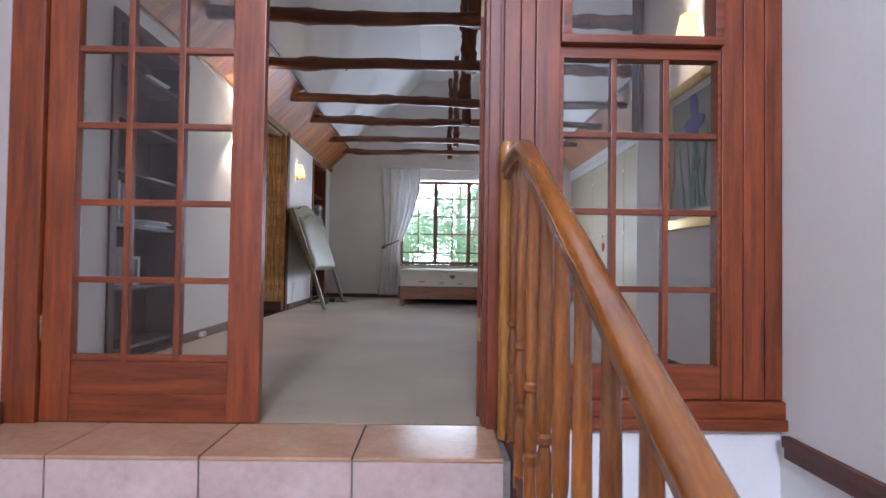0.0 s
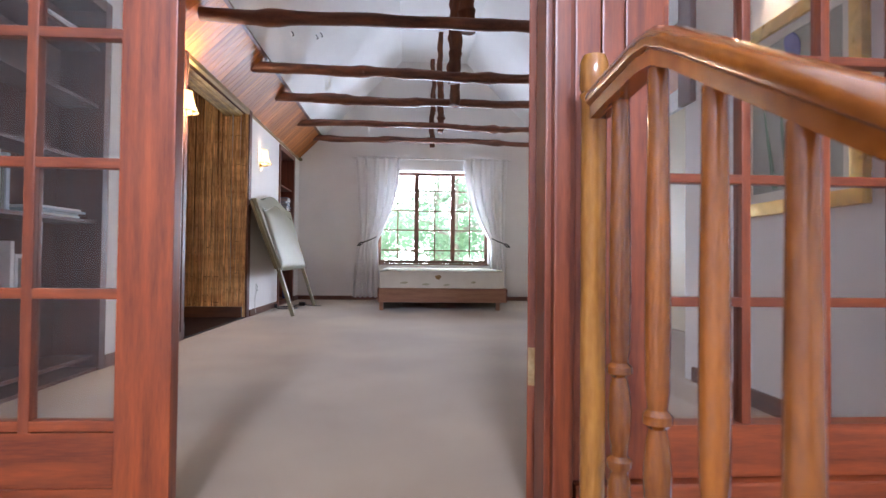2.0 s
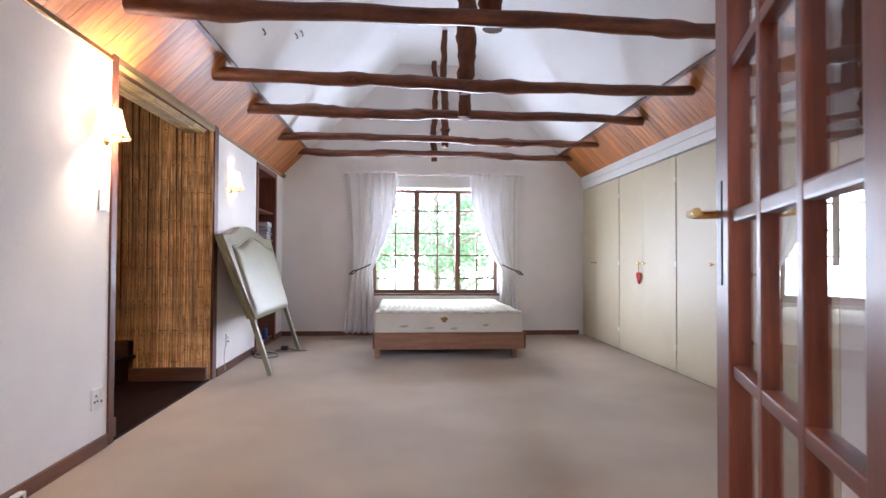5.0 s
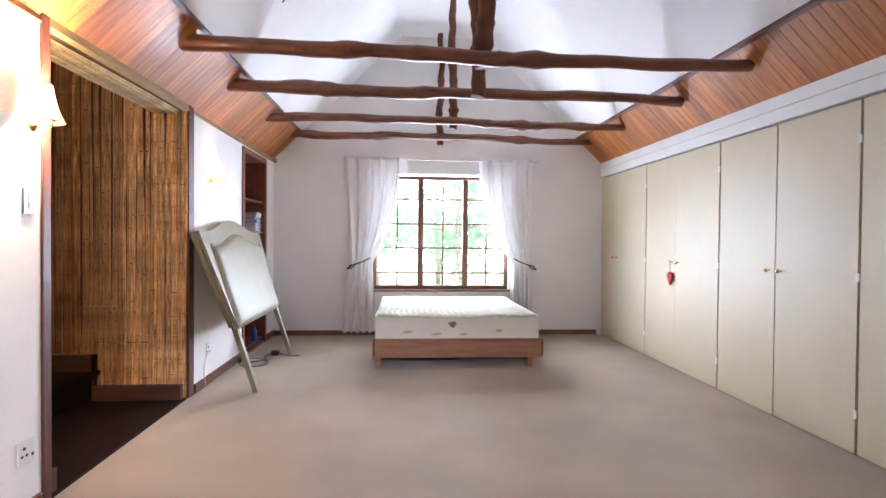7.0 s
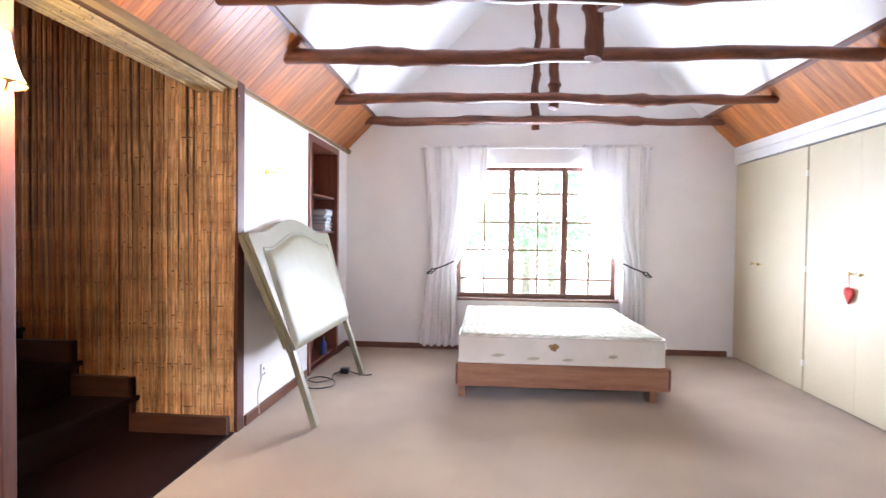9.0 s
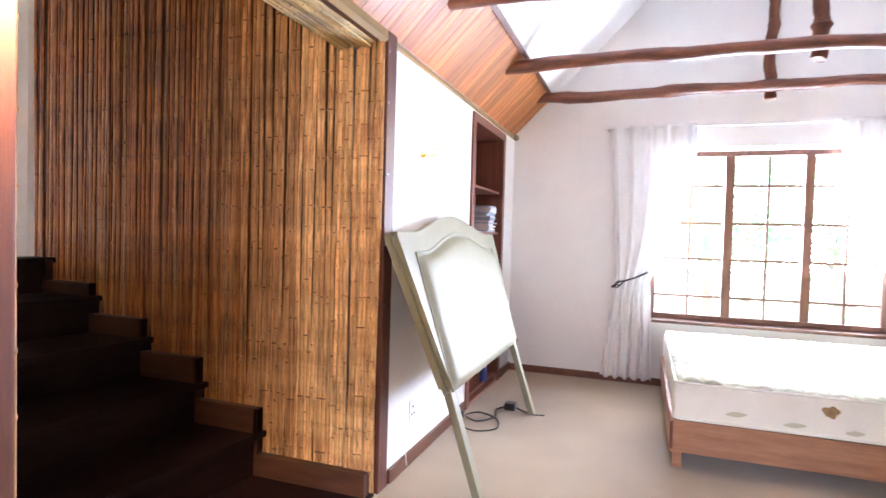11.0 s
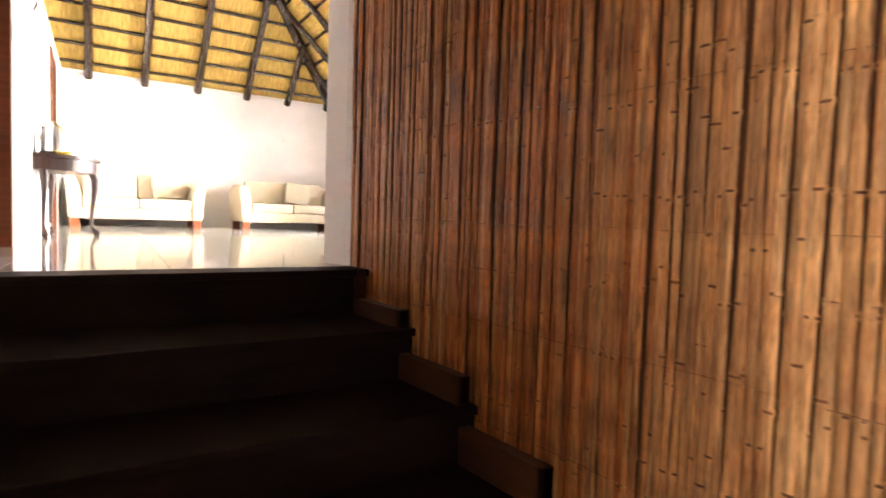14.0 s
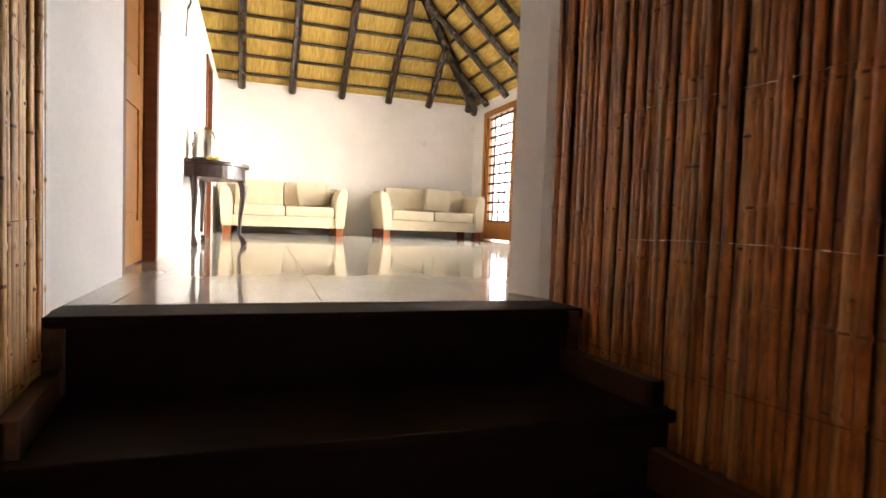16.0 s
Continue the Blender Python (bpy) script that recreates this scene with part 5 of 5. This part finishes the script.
part("lead", tube(bmesh.new(), [(-1.66, 6.98, 0.02), (-1.668, 6.97, 0.12), (-1.672, 6.99, 0.2), (-1.67, 7.05, 0.26)], 0.004, 6), PLASTIC_WHITE, wc, smooth=True)

# painting by the entrance
pic = thing("painting", "painting of a purple iris in a wide gilded frame", "painting", (0, 0, 0))
PY0, PY1, PZ0, PZ1 = 2.22, 2.95, 0.86, 1.70
part("frame", boxes((1.64, 1.678, PY0, PY1, PZ0, PZ0 + 0.06), (1.64, 1.678, PY0, PY1, PZ1 - 0.06, PZ1), (1.64, 1.678, PY0, PY0 + 0.06, PZ0 + 0.06, PZ1 - 0.06), (1.64, 1.678, PY1 - 0.06, PY1, PZ0 + 0.06, PZ1 - 0.06), bevel=0.01), GOLD, pic, "gilded moulded frame", smooth=True)
part("liner", boxes((1.655, 1.676, PY0 + 0.06, PY1 - 0.06, PZ0 + 0.06, PZ0 + 0.10), (1.655, 1.676, PY0 + 0.06, PY1 - 0.06, PZ1 - 0.10, PZ1 - 0.06), (1.655, 1.676, PY0 + 0.06, PY0 + 0.10, PZ0 + 0.10, PZ1 - 0.10), (1.655, 1.676, PY1 - 0.10, PY1 - 0.06, PZ0 + 0.10, PZ1 - 0.10)), PIC_LINER, pic)
part("canvas", boxes((1.662, 1.675, PY0 + 0.1, PY1 - 0.1, PZ0 + 0.1, PZ1 - 0.1)), PIC_MAT, pic)
rnd = random.Random(5)
for k in range(9):
    y = 2.585 + rnd.uniform(-0.13, 0.13)
    h = rnd.uniform(0.25, 0.45)
    tip = y + rnd.uniform(-0.09, 0.09)
    bm = prism(bmesh.new(), [(y - 0.014, PZ0 + 0.11), (y + 0.014, PZ0 + 0.11), ((y + tip) / 2 + 0.016, PZ0 + 0.11 + h * 0.6), (tip, PZ0 + 0.11 + h)], "x", 1.6590 - 0.0002 * k, 1.6622)
    part("painted_leaf", bm, IRIS_GREEN, pic)
bm = prism(bmesh.new(), [(2.578, PZ0 + 0.12), (2.588, PZ0 + 0.12), (2.590, 1.38), (2.580, 1.38)], "x", 1.6585, 1.6622)
part("painted_stem", bm, IRIS_GREEN, pic)
for k, (dy, dz, ry, rz) in enumerate(((0, 0.10, 0.04, 0.09), (-0.06, 0.02, 0.055, 0.04), (0.06, 0.02, 0.055, 0.04), (0, -0.05, 0.04, 0.06), (0.02, 0.17, 0.03, 0.05))):
    bm = prism(bmesh.new(), [(2.585 + dy + ry * math.cos(a) * (1 + 0.15 * math.sin(3 * a)), 1.42 + 0.85 * dz + rz * math.sin(a)) for a in [2 * math.pi * i / 18 for i in range(18)]], "x", 1.6580 - 0.0003 * k, 1.6622)
    part("painted_petal", bm, IRIS_BLUE, pic)

# ---- things in the hall ----


def sofa(y0, y1, pillows):
    ob = thing("sofa", "cream cloth sofa with loose cushions and wooden feet", "sofa", (-10.72, y0, HALL_Z), "sofas along the hall wall")
    w = y1 - y0
    part("base", boxes((0.05, 0.84, 0.03, w - 0.03, 0.11, 0.26), bevel=0.015), SOFA, ob, smooth=True)
    part("back", boxes((0.0, 0.2, 0.02, w - 0.02, 0.2, 0.70), bevel=0.04), SOFA, ob, smooth=True)
    for a in (0.0, w - 0.16):
        out = -1 if a == 0.0 else 1
        mid_y = a + 0.08
        sec = [(mid_y - out * 0.075, 0.11), (mid_y + out * 0.07, 0.11), (mid_y + out * 0.085, 0.40), (mid_y + out * 0.115, 0.60), (mid_y + out * 0.10, 0.655), (mid_y + out * 0.05, 0.67), (mid_y - out * 0.005, 0.645), (mid_y - out * 0.045, 0.52), (mid_y - out * 0.075, 0.38)]
        bm = prism(bmesh.new(), sec, "x", 0.02, 0.88)
        for v in bm.verts:
            if v.co.x > 0.5 and v.co.z > 0.3:
                v.co.x -= 0.16 * (v.co.z - 0.3)
        bmesh.ops.bevel(bm, geom=list(bm.edges), offset=0.022, segments=3, affect="EDGES", clamp_overlap=True)
        part("armrest", bm, SOFA, ob, smooth=True)
        part("foot", boxes((0.74, 0.84, a + 0.03, a + 0.13, 0.0, 0.115), bevel=0.004), SOFA_FOOT, ob)
        part("foot", boxes((0.06, 0.15, a + 0.03, a + 0.13, 0.0, 0.115), bevel=0.004), SOFA_FOOT, ob)
    h = (w - 0.32) / 2
    for k in range(2):
        a = 0.16 + h * k
        part("seat_cushion", boxes((0.18, 0.86, a + 0.004, a + h - 0.004, 0.26, 0.40), bevel=0.035), SOFA, ob, smooth=True)
        bm = boxes((0.0, 0.17, a + 0.004, a + h - 0.004, 0.0, 0.36), bevel=0.04)
        bmesh.ops.transform(bm, matrix=pose(0.19, 0, 0.38, 0, -9, 0), verts=bm.verts)
        part("back_cushion", bm, SOFA, ob, smooth=True)
    for py, pr in pillows:
        bm = boxes((0.0, 0.10, -0.2, 0.2, 0.0, 0.36), bevel=0.045)
        bmesh.ops.transform(bm, matrix=pose(0.42, py, 0.39, pr, -18, 0), verts=bm.verts)
        cush = thing("cushion", "square cream scatter cushion on the sofa", "cushion", (-10.72, y0, HALL_Z), "scatter cushions")
        part("cover", bm, SOFA, cush, smooth=True)
    return ob


sofa(5.86, 7.50, [(1.22, 6)])
sofa(8.02, 9.60, [(0.95, -8)])
for ob in [o for o in scene.objects if o.parent is None and o.name.startswith(("sofa", "cushion"))]:
    ob.matrix_world = SQUARE @ ob.matrix_basis

tab = thing("console_table", "dark half-round console table with curved legs, against the hall wall", "table", (0, 0, 0))
tab.matrix_world = pose(-7.55, wall_y(-7.55) + 0.01, HALL_Z, 0, 0, th)
half = [(0.44 * math.cos(a), 0.46 * math.sin(a)) for a in [math.pi * k / 24 for k in range(25)]]
part("tabletop", prism(bmesh.new(), half, "z", 0.655, 0.68), TABLE_WOOD, tab)
part("apron", prism(bmesh.new(), [(u * 0.93, v * 0.93) for u, v in half], "z", 0.55, 0.654), TABLE_WOOD, tab)
for lx, ly, ox, oy in ((-0.37, 0.06, -1, 0.3), (0.37, 0.06, 1, 0.3), (0.0, 0.39, 0, 1)):
    prof = [(0.0, 0.56, 0.032), (0.025, 0.50, 0.034), (0.02, 0.40, 0.024), (0.0, 0.22, 0.016), (-0.005, 0.10, 0.014), (0.02, 0.05, 0.022), (0.035, 0.02, 0.028), (0.035, 0.0, 0.02)]
    part("leg", tube(bmesh.new(), [(lx + ox * o, ly + oy * o, z) for o, z, r in prof], [r for o, z, r in prof], 10), TABLE_WOOD, tab, smooth=True)
kx, ky = -7.36, wall_y(-7.36) + 0.13
ket = thing("kettle", "shiny steel kettle with a black handle on the console table", "kettle", (kx, ky, HALL_Z + 0.681))
ket.scale = (1.2, 1.2, 1.25)
part("body", lathe(bmesh.new(), [(0.075, 0.0), (0.08, 0.02), (0.078, 0.08), (0.066, 0.16), (0.055, 0.195), (0.03, 0.21), (0.012, 0.225)], 20), STEEL, ket, smooth=True)
part("base", lathe(bmesh.new(), [(0.082, 0.0), (0.084, 0.018), (0.081, 0.022)], 20), BLACK_PLASTIC, ket, smooth=True)
part("handle", tube(bmesh.new(), [(-0.05, -0.03, 0.20), (-0.09, -0.06, 0.19), (-0.10, -0.07, 0.12), (-0.085, -0.05, 0.04)], 0.012), BLACK_PLASTIC, ket, smooth=True)
yd = thing("dish", "small yellow dish in front of the kettle", "dish", (kx + 0.12, ky + 0.06, HALL_Z + 0.681))
part("bowl", lathe(bmesh.new(), [(0.03, 0.0), (0.05, 0.012), (0.055, 0.028), (0.05, 0.03), (0.02, 0.012)], 16), YELLOW, yd, smooth=True)
for y in (6.75, 8.9):
    wl = thing("wall_lamp_bracket", "small pale lamp bracket on the end wall", "wall lamp", (FAR_X + 0.002 + 0.1 * (y - HC_Y), y, HALL_Z + 1.52))
    part("bracket", boxes((0, 0.02, -0.008, 0.008, -0.04, 0.04), bevel=0.004), PLASTIC_WHITE, wl)
hk = thing("wall_hook", "dark iron hook with a hanging cord on the hall wall", "hook", (-7.0, wall_y(-7.0), HALL_Z + 1.75))
part("hook", tube(bmesh.new(), [(0, 0, 0.1), (0, 0.03, 0.12), (0, 0.05, 0.05), (0, 0.03, 0.0)], 0.008), IRON, hk, smooth=True)
part("cord", tube(bmesh.new(), [(0, 0.03, 0.0), (0.005, 0.025, -0.1), (0, 0.02, -0.2)], 0.004, 6), IRON, hk)
for i, (x, dz) in enumerate(((-8.3, 1.35), (-5.95, 1.3))):
    sw = thing("light_switch", "white light switch on the hall wall", "switch", (x, wall_y(x), HALL_Z + dz))
    part("plate", boxes((-0.035, 0.035, 0.0, 0.01, -0.055, 0.055), bevel=0.003), PLASTIC_WHITE, sw)

# ---- outside ----
structure("ground", boxes((-200, 200, -200, 400, -1.3, -1.2)), PALE_GROUND, "pale ground outside the window")


def tree(x, y, h, spread, seed, leaves):
    rnd = random.Random(seed)
    ob = thing("tree", "leafy green garden tree outside the window", "tree", (x, y, -1.2), "garden trees")
    bm = bmesh.new()
    tube(bm, [(0, 0, -0.05), (0.05, 0.03, h * 0.25), (-0.05, 0.05, h * 0.5), (0.02, 0, h * 0.85)], [0.16, 0.12, 0.09, 0.03], 9)
    tips = []
    for k in range(11):
        a, z0 = rnd.uniform(0, 6.28), h * rnd.uniform(0.22, 0.7)
        ln = spread * rnd.uniform(0.6, 1.0)
        e = (ln * math.cos(a), ln * math.sin(a), z0 + ln * rnd.uniform(0.1, 0.6))
        tube(bm, [(0, 0, z0), (e[0] * 0.5, e[1] * 0.5, z0 + (e[2] - z0) * 0.7), e], [0.05, 0.035, 0.012], 6)
        tips += [Vector(e), Vector((e[0] * 0.6, e[1] * 0.6, (z0 + e[2]) / 2 + 0.2))]
    part("trunk", bm, BARK, ob, smooth=True)
    vs, fs = [], []
    for k in range(leaves):
        c = tips[rnd.randrange(len(tips))] + Vector((rnd.gauss(0, 0.42), rnd.gauss(0, 0.42), rnd.gauss(0, 0.36)))
        d = Vector((rnd.gauss(0, 1), rnd.gauss(0, 1), rnd.gauss(0, 0.6))).normalized()
        s = d.cross(Vector((rnd.gauss(0, 1), rnd.gauss(0, 1), rnd.gauss(0, 1)))).normalized()
        L, W = rnd.uniform(0.07, 0.13), rnd.uniform(0.025, 0.045)
        i = len(vs)
        vs += [c - d * L, c + s * W, c + d * L, c - s * W]
        fs.append((i, i + 1, i + 2, i + 3))
    me = bpy.data.meshes.new("crown")
    me.from_pydata(vs, [], fs)
    me.materials.append(LEAF)
    cr = new("crown", me)
    cr.parent = ob


tree(1.6, 17.5, 5.6, 1.9, 1, 2600)
tree(3.6, 18.5, 4.6, 1.8, 2, 1800)
tree(-2.9, 19.0, 4.8, 2.0, 3, 1800)
tree(1.2, 21.0, 6.5, 2.6, 4, 6500)
tree(-1.0, 23.0, 7.0, 2.8, 5, 6000)
# Added glowing sheet behind the trees, stands in for blown-out daylight.
structure("backdrop", boxes((-220, 80, 60, 61, -1.2, 40)), GLARE_SHEET, "glowing backdrop for the daylight outside")

# ---- tiles of the hall floor, last ----
hall_tile = finish("tile", boxes((0.002, 0.598, 0.002, 0.598, -0.008, 0.0)), TILE_HALL)
for i in range(12):
    for j in range(-4, 9):
        m = pose(-4.14, 6.6, HALL_Z, 0, 0, -math.degrees(math.atan(0.122))) @ pose(-0.6 * (i + 1), 0.6 * j - 0.2, 0)
        if m.translation.y > wall_y(m.translation.x) - 0.6:
            shared("tile", hall_tile, hallfloor, m)
